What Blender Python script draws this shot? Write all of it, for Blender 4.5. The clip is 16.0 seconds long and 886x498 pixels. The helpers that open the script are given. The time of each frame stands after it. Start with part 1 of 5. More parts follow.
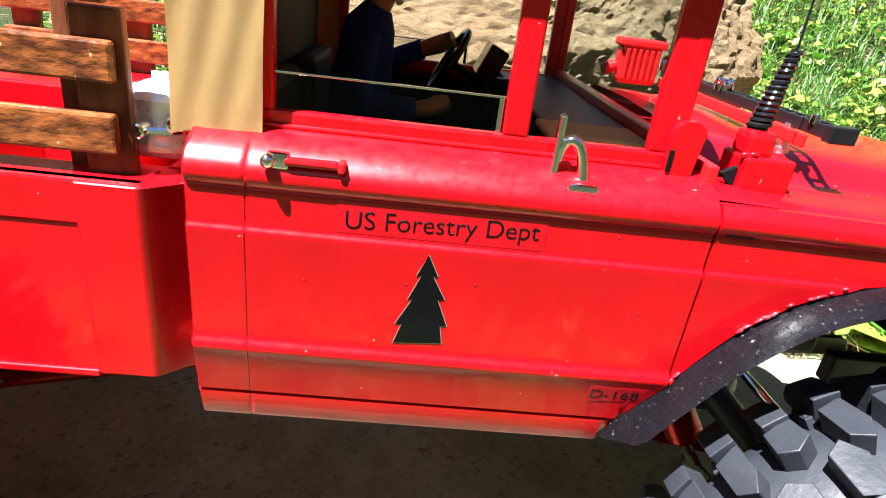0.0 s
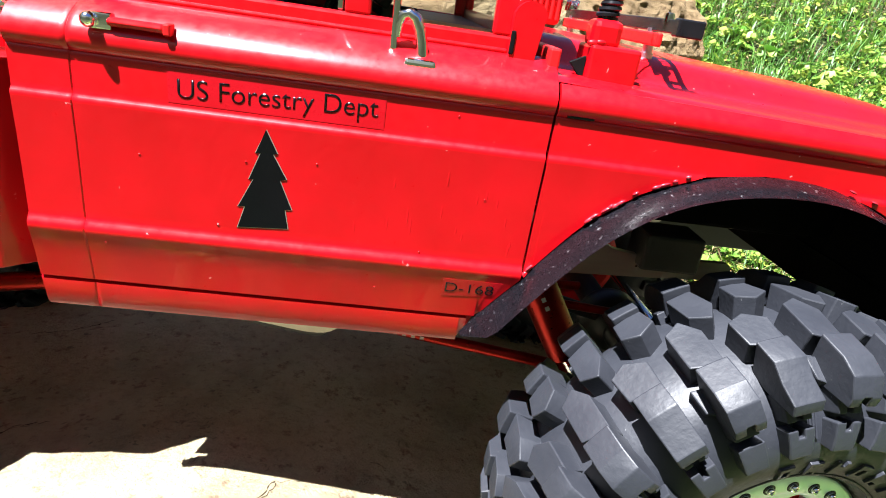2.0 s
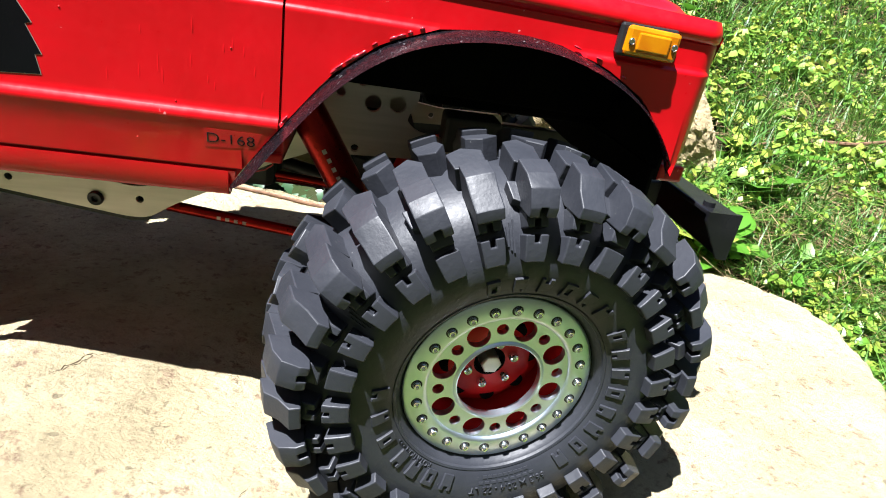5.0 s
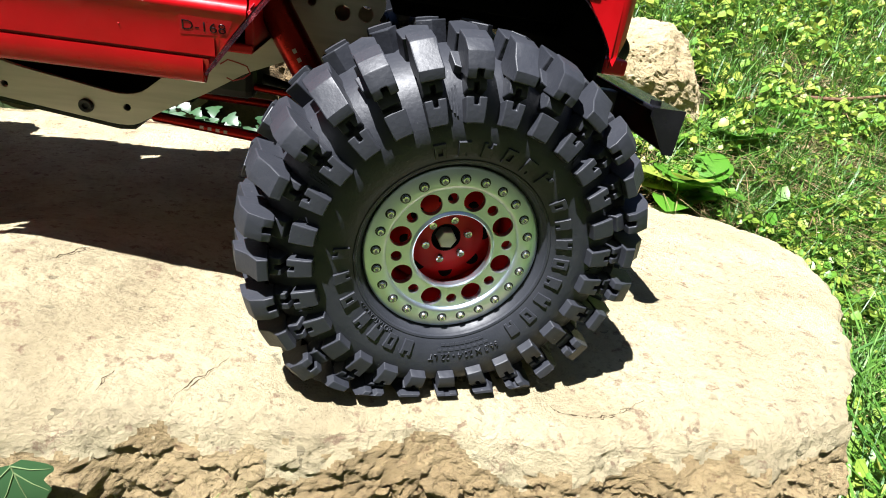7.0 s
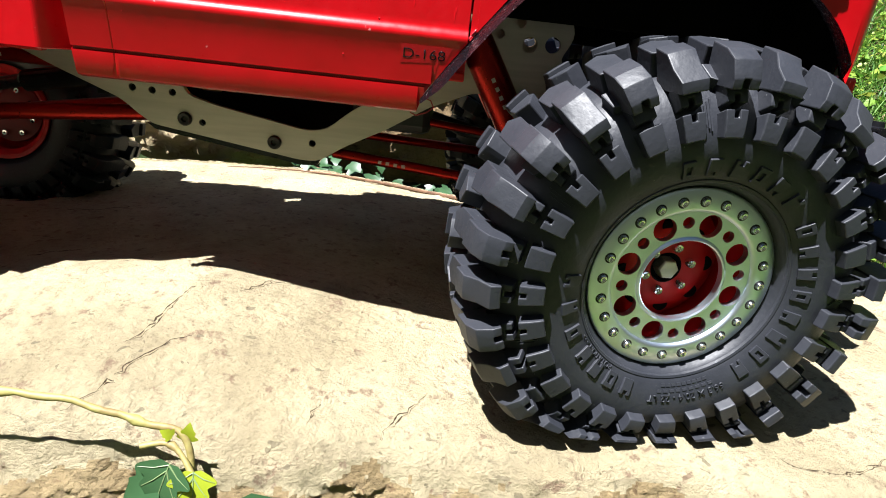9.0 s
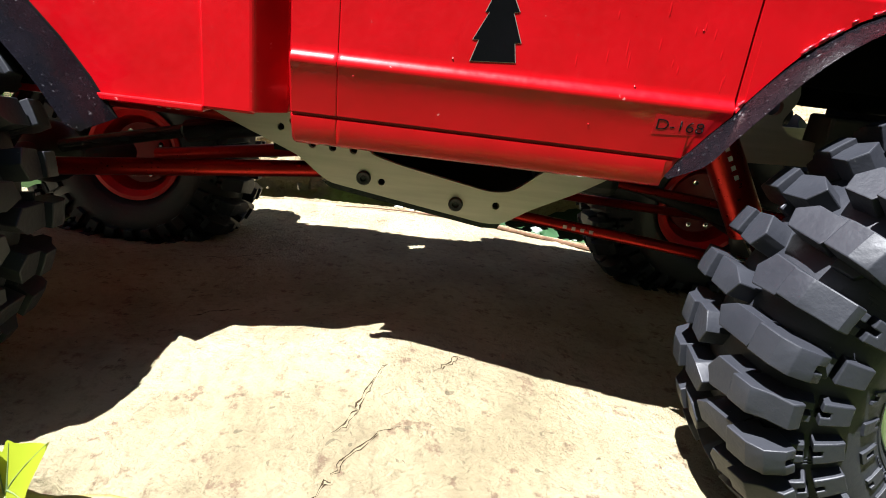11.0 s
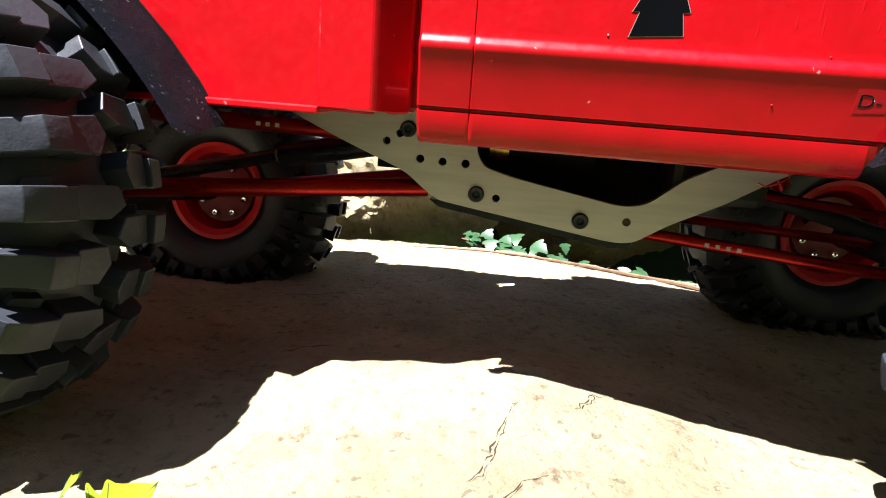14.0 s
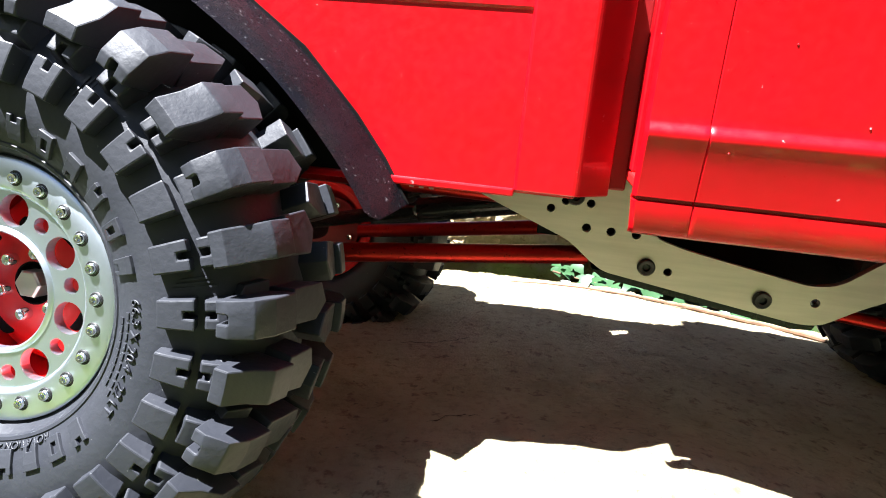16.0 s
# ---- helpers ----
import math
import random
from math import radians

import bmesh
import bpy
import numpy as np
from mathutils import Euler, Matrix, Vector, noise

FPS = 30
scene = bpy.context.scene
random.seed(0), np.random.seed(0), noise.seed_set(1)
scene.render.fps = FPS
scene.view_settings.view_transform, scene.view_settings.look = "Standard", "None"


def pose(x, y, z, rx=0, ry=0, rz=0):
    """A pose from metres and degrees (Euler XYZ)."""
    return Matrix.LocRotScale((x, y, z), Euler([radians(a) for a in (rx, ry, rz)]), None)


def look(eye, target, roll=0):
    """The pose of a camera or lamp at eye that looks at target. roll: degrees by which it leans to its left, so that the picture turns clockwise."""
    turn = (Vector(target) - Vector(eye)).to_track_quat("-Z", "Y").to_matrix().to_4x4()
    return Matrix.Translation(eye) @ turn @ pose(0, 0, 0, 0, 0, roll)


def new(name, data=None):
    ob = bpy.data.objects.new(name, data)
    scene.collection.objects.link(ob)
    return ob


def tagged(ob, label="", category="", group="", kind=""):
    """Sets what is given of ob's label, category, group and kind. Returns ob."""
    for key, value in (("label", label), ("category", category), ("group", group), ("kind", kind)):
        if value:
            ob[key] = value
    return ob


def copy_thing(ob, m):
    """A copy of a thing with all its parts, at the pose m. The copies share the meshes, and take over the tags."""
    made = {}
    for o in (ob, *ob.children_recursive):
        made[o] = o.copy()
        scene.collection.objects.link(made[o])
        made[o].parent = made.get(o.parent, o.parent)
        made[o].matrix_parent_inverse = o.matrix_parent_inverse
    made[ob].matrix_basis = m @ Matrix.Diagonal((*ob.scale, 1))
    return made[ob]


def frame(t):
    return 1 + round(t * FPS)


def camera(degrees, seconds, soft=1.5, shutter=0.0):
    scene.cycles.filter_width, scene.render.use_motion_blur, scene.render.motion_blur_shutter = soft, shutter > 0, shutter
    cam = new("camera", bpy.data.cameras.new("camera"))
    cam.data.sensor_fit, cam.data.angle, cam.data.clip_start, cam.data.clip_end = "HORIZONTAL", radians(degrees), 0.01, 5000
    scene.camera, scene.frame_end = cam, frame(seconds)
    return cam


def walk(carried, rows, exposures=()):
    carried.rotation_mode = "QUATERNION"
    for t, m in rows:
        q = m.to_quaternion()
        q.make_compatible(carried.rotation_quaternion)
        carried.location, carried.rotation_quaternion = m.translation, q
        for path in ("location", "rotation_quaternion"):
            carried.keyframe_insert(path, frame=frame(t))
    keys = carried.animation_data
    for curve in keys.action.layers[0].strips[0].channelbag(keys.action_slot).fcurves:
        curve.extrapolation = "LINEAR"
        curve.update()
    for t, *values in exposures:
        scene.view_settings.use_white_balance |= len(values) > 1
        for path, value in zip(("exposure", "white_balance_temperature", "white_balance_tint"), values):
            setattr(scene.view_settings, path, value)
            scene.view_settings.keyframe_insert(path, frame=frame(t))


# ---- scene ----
import functools

cam = camera(74.6, 16.0, soft=1.0)
PATH = [
    (0, (0.06310, -0.12822, 0.20751), (0.13427, 0.78340, -0.19732), 7.3),
    (0.5, (0.06838, -0.12976, 0.20287), (0.14062, 0.78137, -0.20285), 7.5),
    (1, (0.07678, -0.13707, 0.19975), (0.14205, 0.77916, -0.19557), 7.8),
    (1.5, (0.08979, -0.13927, 0.18872), (0.18762, 0.77562, -0.20297), 8.3),
    (2, (0.10021, -0.14092, 0.18346), (0.20452, 0.77255, -0.20982), 8.8),
    (2.5, (0.11392, -0.14862, 0.17850), (0.22614, 0.76029, -0.22309), 8.9),
    (3, (0.12527, -0.15521, 0.17542), (0.25012, 0.75116, -0.22819), 8.8),
    (3.5, (0.13381, -0.15885, 0.17451), (0.27116, 0.74751, -0.22505), 9.8),
    (4, (0.14277, -0.16417, 0.16761), (0.29358, 0.73434, -0.24461), 10.3),
    (4.5, (0.15229, -0.16747, 0.16404), (0.31121, 0.72733, -0.25320), 9.8),
    (4.7, (0.15604, -0.16895, 0.16398), (0.31834, 0.72555, -0.25260), 9.9),
    (6.8, (0.17798, -0.20314, 0.14748), (0.33798, 0.68056, -0.29237), 9.6),
    (7, (0.17701, -0.20469, 0.14181), (0.33469, 0.67970, -0.29751), 9.4),
    (7.5, (0.16968, -0.20605, 0.13242), (0.30593, 0.68870, -0.29286), 8.7),
    (8, (0.15788, -0.20687, 0.12541), (0.25554, 0.70076, -0.28285), 7.2),
    (8.5, (0.14537, -0.19992, 0.12270), (0.21822, 0.71483, -0.27469), 6.4),
    (9, (0.12855, -0.19588, 0.12324), (0.17437, 0.73331, -0.24351), 6.6),
    (9.5, (0.11133, -0.19155, 0.12551), (0.13317, 0.74499, -0.22436), 6.4),
    (10, (0.09709, -0.18381, 0.12822), (0.09490, 0.75234, -0.22337), 6.5),
    (10.2, (0.08876, -0.18010, 0.12809), (0.09533, 0.75528, -0.22548), 7.1),
    (12.3, (0.04467, -0.16304, 0.12887), (-0.01104, 0.78962, -0.17002), 6.1),
    (12.5, (0.04208, -0.16021, 0.12697), (-0.01650, 0.79392, -0.16664), 6.0),
    (13, (0.03561, -0.15550, 0.11488), (-0.03123, 0.80148, -0.16749), 5.5),
    (13.5, (0.03368, -0.15588, 0.10824), (-0.05596, 0.80568, -0.15132), 5.4),
    (14, (0.03818, -0.15366, 0.10544), (-0.06242, 0.80849, -0.14786), 4.5),
    (14.5, (0.03828, -0.15234, 0.11037), (-0.07504, 0.81223, -0.12788), 4.6),
    (15, (0.02759, -0.15042, 0.11759), (-0.09903, 0.81442, -0.11271), 5.2),
    (15.5, (0.00803, -0.15073, 0.11886), (-0.13747, 0.80881, -0.12221), 5.4),
    (16, (-0.00901, -0.14324, 0.12250), (-0.16772, 0.80987, -0.13514), 5.0),
]
walk(cam, [(t, look(eye, target, roll)) for t, eye, target, roll in PATH],
     [(0, 2.7, 6150, 10), (2.5, 2.62, 6150, 10), (4.5, 2.36, 6150, 10), (7, 2.06, 6250, 10), (10, 2.08, 6250, 10), (12.5, 2.5, 6150, 10), (14.5, 2.6, 6150, 10), (15.5, 2.85, 6150, 10), (16, 3.2, 6150, 10)])

# ---- light ----
SUN = Vector((0.34, 0.25, -1.0)).normalized()
sun_data = bpy.data.lights.new("sun", "SUN")
sun_data.energy, sun_data.angle, sun_data.color = 5.0, radians(0.5), (1.0, 0.98, 0.97)
sun = new("sun", sun_data)
sun.matrix_world = look((-1.7, -1.5, 5.0), Vector((-1.7, -1.5, 5.0)) + SUN)
world = bpy.data.worlds.new("sky")
scene.world = world
world.use_nodes = True
sky = world.node_tree.nodes.new("ShaderNodeTexSky")
sky.sky_type, sky.sun_disc = "NISHITA", False
sky.air_density, sky.dust_density, sky.ozone_density = 0.35, 0.05, 4.0
sky.sun_elevation, sky.sun_rotation = radians(67.1), radians(233)
world.node_tree.links.new(sky.outputs[0], world.node_tree.nodes["Background"].inputs[0])
world.node_tree.nodes["Background"].inputs[1].default_value = 0.05

# ---- materials ----


def material(name, color, rough=0.5, metal=0.0, second=None, scale=60.0, bump=0.0, bump_scale=300.0, coat=0.0,
             specks=None, speck_scale=900.0, speck_cut=0.72, detail=4.0, contrast=(0.35, 0.65), rough_var=0.08, coat_rough=0.08, stretch=None, spec=0.5):
    m = bpy.data.materials.new(name)
    m.use_nodes = True
    nt = m.node_tree
    n, l = nt.nodes, nt.links
    b = n["Principled BSDF"]
    b.inputs["Metallic"].default_value = metal
    b.inputs["Specular IOR Level"].default_value = spec
    b.inputs["Coat Weight"].default_value = coat
    b.inputs["Coat Roughness"].default_value = coat_rough
    co = n.new("ShaderNodeTexCoord")
    src = co.outputs["Object"]
    if stretch:
        mp = n.new("ShaderNodeMapping")
        mp.inputs["Scale"].default_value = stretch
        l.new(src, mp.inputs[0])
        src = mp.outputs[0]
    t = n.new("ShaderNodeTexNoise")
    t.inputs["Scale"].default_value, t.inputs["Detail"].default_value = scale, detail
    l.new(src, t.inputs["Vector"])
    r = n.new("ShaderNodeMapRange")
    r.inputs[1].default_value, r.inputs[2].default_value = contrast
    l.new(t.outputs[0], r.inputs[0])
    mix = n.new("ShaderNodeMix")
    mix.data_type = "RGBA"
    mix.inputs[6].default_value = (*color, 1)
    mix.inputs[7].default_value = (*(second or [c * 0.75 for c in color]), 1)
    l.new(r.outputs[0], mix.inputs[0])
    out = mix.outputs[2]
    fine = n.new("ShaderNodeTexNoise")
    fine.inputs["Scale"].default_value, fine.inputs["Detail"].default_value = speck_scale, 3
    l.new(co.outputs["Object"], fine.inputs["Vector"])
    if specks:
        cut = n.new("ShaderNodeMapRange")
        cut.inputs[1].default_value, cut.inputs[2].default_value = speck_cut, speck_cut + 0.04
        l.new(fine.outputs[0], cut.inputs[0])
        mix2 = n.new("ShaderNodeMix")
        mix2.data_type = "RGBA"
        mix2.inputs[7].default_value = (*specks, 1)
        l.new(cut.outputs[0], mix2.inputs[0])
        l.new(out, mix2.inputs[6])
        out = mix2.outputs[2]
    l.new(out, b.inputs["Base Color"])
    rr = n.new("ShaderNodeMapRange")
    rr.inputs[3].default_value, rr.inputs[4].default_value = max(0.02, rough - rough_var), min(1, rough + rough_var)
    l.new(fine.outputs[0], rr.inputs[0])
    l.new(rr.outputs[0], b.inputs["Roughness"])
    if bump:
        bt = n.new("ShaderNodeTexNoise")
        bt.inputs["Scale"].default_value, bt.inputs["Detail"].default_value = bump_scale, 6
        l.new(src, bt.inputs["Vector"])
        bn = n.new("ShaderNodeBump")
        bn.inputs["Strength"].default_value, bn.inputs["Distance"].default_value = 1.0, bump
        l.new(bt.outputs[0], bn.inputs["Height"])
        l.new(bn.outputs[0], b.inputs["Normal"])
        l.new(bn.outputs[0], b.inputs["Coat Normal"])
    return m


RED = material("red_paint", (0.44, 0.001, 0.0055), 0.34, second=(0.38, 0.001, 0.004), scale=60, coat=0.5, coat_rough=0.04, spec=0.22,
               specks=(0.6, 0.2, 0.2), speck_scale=420, speck_cut=0.745, bump=0.00003, bump_scale=380, rough_var=0.14)
RED_METAL = material("red_anodised", (0.3049, 0.01109, 0.005544), 0.3, metal=0.85, second=(0.2328, 0.006653, 0.004435), scale=80)
RED_PLASTIC = material("red_plastic", (0.62, 0.01, 0.01), 0.4, second=(0.5, 0.008, 0.01), scale=60, spec=0.3)
DEEP_RED = material("deep_red_plastic", (0.198, 0.00198, 0.0033), 0.45, spec=0.3)
RUBBER = material("rubber", (0.015, 0.0165, 0.0215), 0.5, second=(0.021, 0.0225, 0.028), scale=70, specks=(0.16, 0.16, 0.16),
                  speck_scale=700, speck_cut=0.735, bump=0.00012, bump_scale=600, spec=0.36)
# near-black without gloss; several parts use it to stand for shade
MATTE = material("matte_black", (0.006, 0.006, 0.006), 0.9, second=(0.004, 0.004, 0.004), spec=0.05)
BLACK = material("black_plastic", (0.006, 0.006, 0.007), 0.22, second=(0.01, 0.01, 0.012), spec=0.3, scale=90, specks=(0.2, 0.2, 0.2),
                 speck_scale=700, speck_cut=0.77)
FLARE = material("flare_plastic", (0.006, 0.006, 0.008), 0.26, second=(0.011, 0.009, 0.012), spec=0.35, scale=70, specks=(0.25, 0.25, 0.25),
                 speck_scale=900, speck_cut=0.69, coat=0.3, coat_rough=0.1, bump=0.0004, bump_scale=120)
DARK = material("dark_metal", (0.02, 0.02, 0.022), 0.45, metal=0.4)
STEEL = material("brushed_steel", (0.5, 0.455, 0.41), 0.42, metal=0.8, second=(0.43, 0.39, 0.35), scale=30, stretch=(1, 1, 12))
ALU = material("machined_aluminium", (0.68, 0.75, 0.84), 0.36, metal=1.0, second=(0.62, 0.69, 0.78), scale=60, rough_var=0.02)
CHROME = material("chrome", (0.85, 0.85, 0.85), 0.08, metal=1.0, second=(0.75, 0.75, 0.75), scale=90)
CAN = material("silver_can", (0.8, 0.82, 0.86), 0.3, metal=0.6, second=(0.66, 0.69, 0.74), scale=200, bump=0.0001, bump_scale=200)
BRASS = material("brass", (0.7, 0.45, 0.15), 0.3, metal=1.0)
AMBER = material("amber_lens", (0.4712, 0.183, 0), 0.2, second=(0.3881, 0.1109, 0), scale=120, coat=0.6)
CANVAS = material("tan_canvas", (0.55, 0.37, 0.14), 0.8, second=(0.47, 0.31, 0.115), scale=18, bump=0.00006, bump_scale=900)
WOOD = material("stained_wood", (0.27, 0.08, 0.02), 0.32, second=(0.065, 0.017, 0.006), scale=650, stretch=(0.2772, 0.5544, 0.5544), bump=0.0009,
                bump_scale=450, specks=(0.6, 0.32, 0.16), speck_scale=500, speck_cut=0.69, detail=8, contrast=(0.32, 0.66))
WOOD_DARK = material("dark_wood", (0.2, 0.06, 0.024), 0.45, second=(0.08, 0.021, 0.009), scale=160, stretch=(1, 1, 0.25), bump=0.0005, spec=0.25)
INK = material("black_ink", (0.003, 0.003, 0.004), 0.1, spec=0.22, rough_var=0.04)
FILM = material("clear_film", (0.4, 0.0015, 0.009), 0.3, second=(0.36, 0.001, 0.006), scale=70, coat=0.3, coat_rough=0.1, spec=0.35)
SOIL = material("mossy_soil", (0.03, 0.026, 0.013), 0.95, second=(0.016, 0.03, 0.008), scale=18, bump=0.004, bump_scale=90, spec=0.1)
CLOTH = material("blue_cloth", (0.006653, 0.04158, 0.3049), 0.85, second=(0.004435, 0.02218, 0.1774), scale=80)
SKIN = material("tan_vinyl", (0.4, 0.2, 0.12), 0.5)
SEATMAT = material("brown_vinyl", (0.02, 0.015, 0.012), 0.7)
GREY = material("grey_case", (0.055, 0.055, 0.052), 0.5, second=(0.04, 0.04, 0.038), scale=90)
DASH = material("brown_dash", (0.05, 0.038, 0.03), 0.5, second=(0.03, 0.022, 0.017), scale=40)
GLUE = material("clear_glue", (0.3, 0.02, 0.03), 0.14, second=(0.36, 0.004, 0.012), scale=300, coat=0.8)
TWIG = material("dry_twig", (0.1552, 0.08316, 0.04435), 0.85, second=(0.0887, 0.04435, 0.02218), scale=200)
STEM = material("vine_stem", (0.255, 0.2328, 0.06653), 0.6, second=(0.1663, 0.1109, 0.03881), scale=160, bump=0.0004, bump_scale=400)
CREVICE = material("crevice", (0.05, 0.035, 0.02), 0.95, spec=0.1)


def stone_material(name, pale, tan, dark, spot, scale=1.0, bump=0.0024, layers=0.0):
    """Sandstone: broad colour drift, rusty spots, fine flakes and grain."""
    m = bpy.data.materials.new(name)
    m.use_nodes = True
    n, l = m.node_tree.nodes, m.node_tree.links
    b = n["Principled BSDF"]
    b.inputs["Roughness"].default_value = 0.92
    b.inputs["Specular IOR Level"].default_value = 0.25
    co = n.new("ShaderNodeTexCoord").outputs["Object"]

    def tex(s, detail=6.0, rough=0.6, warp=0.0):
        t = n.new("ShaderNodeTexNoise")
        t.inputs["Scale"].default_value, t.inputs["Detail"].default_value, t.inputs["Roughness"].default_value = s * scale, detail, rough
        t.inputs["Distortion"].default_value = warp
        l.new(co, t.inputs["Vector"])
        return t.outputs[0]

    def ramp(src, lo, hi):
        r = n.new("ShaderNodeMapRange")
        r.inputs[1].default_value, r.inputs[2].default_value = lo, hi
        l.new(src, r.inputs[0])
        return r.outputs[0]

    def blend(fac, x, y):
        mx = n.new("ShaderNodeMix")
        mx.data_type = "RGBA"
        l.new(fac, mx.inputs[0])
        for k, v in ((6, x), (7, y)):
            if isinstance(v, tuple):
                mx.inputs[k].default_value = (*v, 1)
            else:
                l.new(v, mx.inputs[k])
        return mx.outputs[2]

    def times(x, y):
        t = n.new("ShaderNodeMath")
        t.operation = "MULTIPLY"
        l.new(x, t.inputs[0])
        if isinstance(y, float):
            t.inputs[1].default_value = y
        else:
            l.new(y, t.inputs[1])
        return t.outputs[0]
    col = blend(ramp(tex(16, 8), 0.38, 0.66), pale, tan)
    col = blend(times(ramp(tex(240, 5, 0.7), 0.5, 0.78), 0.48), col, dark)
    col = blend(times(ramp(tex(34, 9, 0.75), 0.48, 0.72), 0.3), col, dark)
    spots = times(ramp(tex(120, 3), 0.59, 0.65), ramp(tex(420, 4, 0.7), 0.43, 0.56))
    col = blend(times(spots, 0.6), col, spot)
    chips = times(ramp(tex(190, 2, 0.5, 0.6), 0.68, 0.7), ramp(tex(28, 3), 0.42, 0.55))
    col = blend(times(chips, 0.5), col, dark)
    flakes = times(ramp(tex(75, 8, 0.75, 1.5), 0.61, 0.65), 0.42)
    col = blend(flakes, col, dark)
    l.new(col, b.inputs["Base Color"])
    add = n.new("ShaderNodeMath")
    add.inputs[1].default_value = 0.0
    h1, h2 = times(tex(360, 8, 0.75), 0.9), tex(95, 9, 0.72, 0.2)
    l.new(h1, add.inputs[0])
    l.new(h2, add.inputs[1])
    bn = n.new("ShaderNodeBump")
    bn.inputs["Distance"].default_value = bump
    l.new(add.outputs[0], bn.inputs["Height"])
    if layers:
        # thin broken layers: relief lies flat along the stone's bed, low spots darker
        flat = n.new("ShaderNodeMapping")
        flat.inputs["Scale"].default_value = (1.0, 1.0, 2.6)
        l.new(co, flat.inputs[0])
        t = n.new("ShaderNodeTexNoise")
        t.inputs["Scale"].default_value, t.inputs["Detail"].default_value, t.inputs["Roughness"].default_value = 120 * scale, 9.0, 0.72
        t.inputs["Distortion"].default_value = 0.5
        l.new(flat.outputs[0], t.inputs["Vector"])
        b2 = n.new("ShaderNodeBump")
        b2.inputs["Distance"].default_value = layers
        l.new(t.outputs[0], b2.inputs["Height"])
        l.new(bn.outputs[0], b2.inputs["Normal"])
        bn = b2
        pits = n.new("ShaderNodeMapRange")
        pits.inputs[1].default_value, pits.inputs[2].default_value, pits.inputs[3].default_value, pits.inputs[4].default_value = 0.32, 0.43, 0.5, 0.0
        l.new(t.outputs[0], pits.inputs[0])
        l.new(blend(pits.outputs[0], col, dark), b.inputs["Base Color"])
    l.new(bn.outputs[0], b.inputs["Normal"])
    return m


ROCK = stone_material("slab_stone", (0.46, 0.395, 0.25), (0.36, 0.297, 0.178), (0.05, 0.042, 0.028), (0.15, 0.075, 0.052), 1.0, 0.0036)
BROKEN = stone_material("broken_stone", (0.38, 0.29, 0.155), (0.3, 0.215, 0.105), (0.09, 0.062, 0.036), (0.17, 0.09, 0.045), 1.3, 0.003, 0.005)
BOULDER = stone_material("boulder_stone", (0.28, 0.2, 0.105), (0.2, 0.13, 0.06), (0.06, 0.036, 0.02), (0.14, 0.07, 0.033), 0.7, 0.005, 0.004)
PALE_STONE = stone_material("pale_stone", (0.44, 0.36, 0.215), (0.36, 0.28, 0.15), (0.1, 0.07, 0.04), (0.2, 0.11, 0.06), 0.8, 0.004)


def leaf_material(name, color, second, gloss=0.45):
    m = bpy.data.materials.new(name)
    m.use_nodes = True
    n, l = m.node_tree.nodes, m.node_tree.links
    b = n["Principled BSDF"]
    b.inputs["Roughness"].default_value = gloss
    g = n.new("ShaderNodeNewGeometry")
    mix = n.new("ShaderNodeMix")
    mix.data_type = "RGBA"
    mix.inputs[6].default_value, mix.inputs[7].default_value = (*color, 1), (*second, 1)
    l.new(g.outputs["Random Per Island"], mix.inputs[0])
    l.new(mix.outputs[2], b.inputs["Base Color"])
    tr = n.new("ShaderNodeBsdfTranslucent")
    l.new(mix.outputs[2], tr.inputs["Color"])
    add = n.new("ShaderNodeMixShader")
    add.inputs[0].default_value = 0.3
    l.new(b.outputs[0], add.inputs[1])
    l.new(tr.outputs[0], add.inputs[2])
    l.new(add.outputs[0], n["Material Output"].inputs[0])
    return m


GRASS = leaf_material("grass_blade", (0.028, 0.105, 0.01), (0.11, 0.225, 0.032))
WEED = leaf_material("weed_leaf", (0.07, 0.2, 0.016), (0.28, 0.32, 0.05))
IVY = leaf_material("ivy_leaf", (0.028, 0.075, 0.03), (0.06, 0.13, 0.05), 0.34)
SHOOT = leaf_material("young_leaf", (0.2, 0.27, 0.015), (0.34, 0.34, 0.02), 0.4)
STRAW = leaf_material("dry_straw", (0.42, 0.31, 0.16), (0.14, 0.085, 0.04), 0.7)


def glass_material(name, tint):
    m = bpy.data.materials.new(name)
    m.use_nodes = True
    n, l = m.node_tree.nodes, m.node_tree.links
    n.remove(n["Principled BSDF"])
    clear, shine, mix = (n.new(k) for k in ("ShaderNodeBsdfTransparent", "ShaderNodeBsdfGlossy", "ShaderNodeMixShader"))
    clear.inputs[0].default_value = (*tint, 1)
    shine.inputs["Roughness"].default_value = 0.03
    mix.inputs[0].default_value = 0.006
    l.new(clear.outputs[0], mix.inputs[1])
    l.new(shine.outputs[0], mix.inputs[2])
    l.new(mix.outputs[0], n["Material Output"].inputs[0])
    return m


GLASS = glass_material("window_glass", (0.9, 0.92, 0.92))

# ---- builders: all sizes below are in millimetres ----
MM = 0.001


def part(name, bm, mat, parent=None, label="", smooth=False, move=None):
    me = bpy.data.meshes.new(name)
    if smooth:
        for f in bm.faces:
            f.smooth = True
    bm.to_mesh(me)
    bm.free()
    me.transform(Matrix.Scale(MM, 4))
    for m in (mat if isinstance(mat, (list, tuple)) else [mat]):
        me.materials.append(m)
    if smooth:
        me.set_sharp_from_angle(angle=radians(38))
    ob = new(name, me)
    if parent:
        ob.parent = parent
        base = parent
        while base.parent:
            base = base.parent
        ob.matrix_parent_inverse = base.matrix_basis.inverted() if parent is base else Matrix()
    if move:
        ob.matrix_basis = move
    if label:
        ob["label"] = label
    return ob


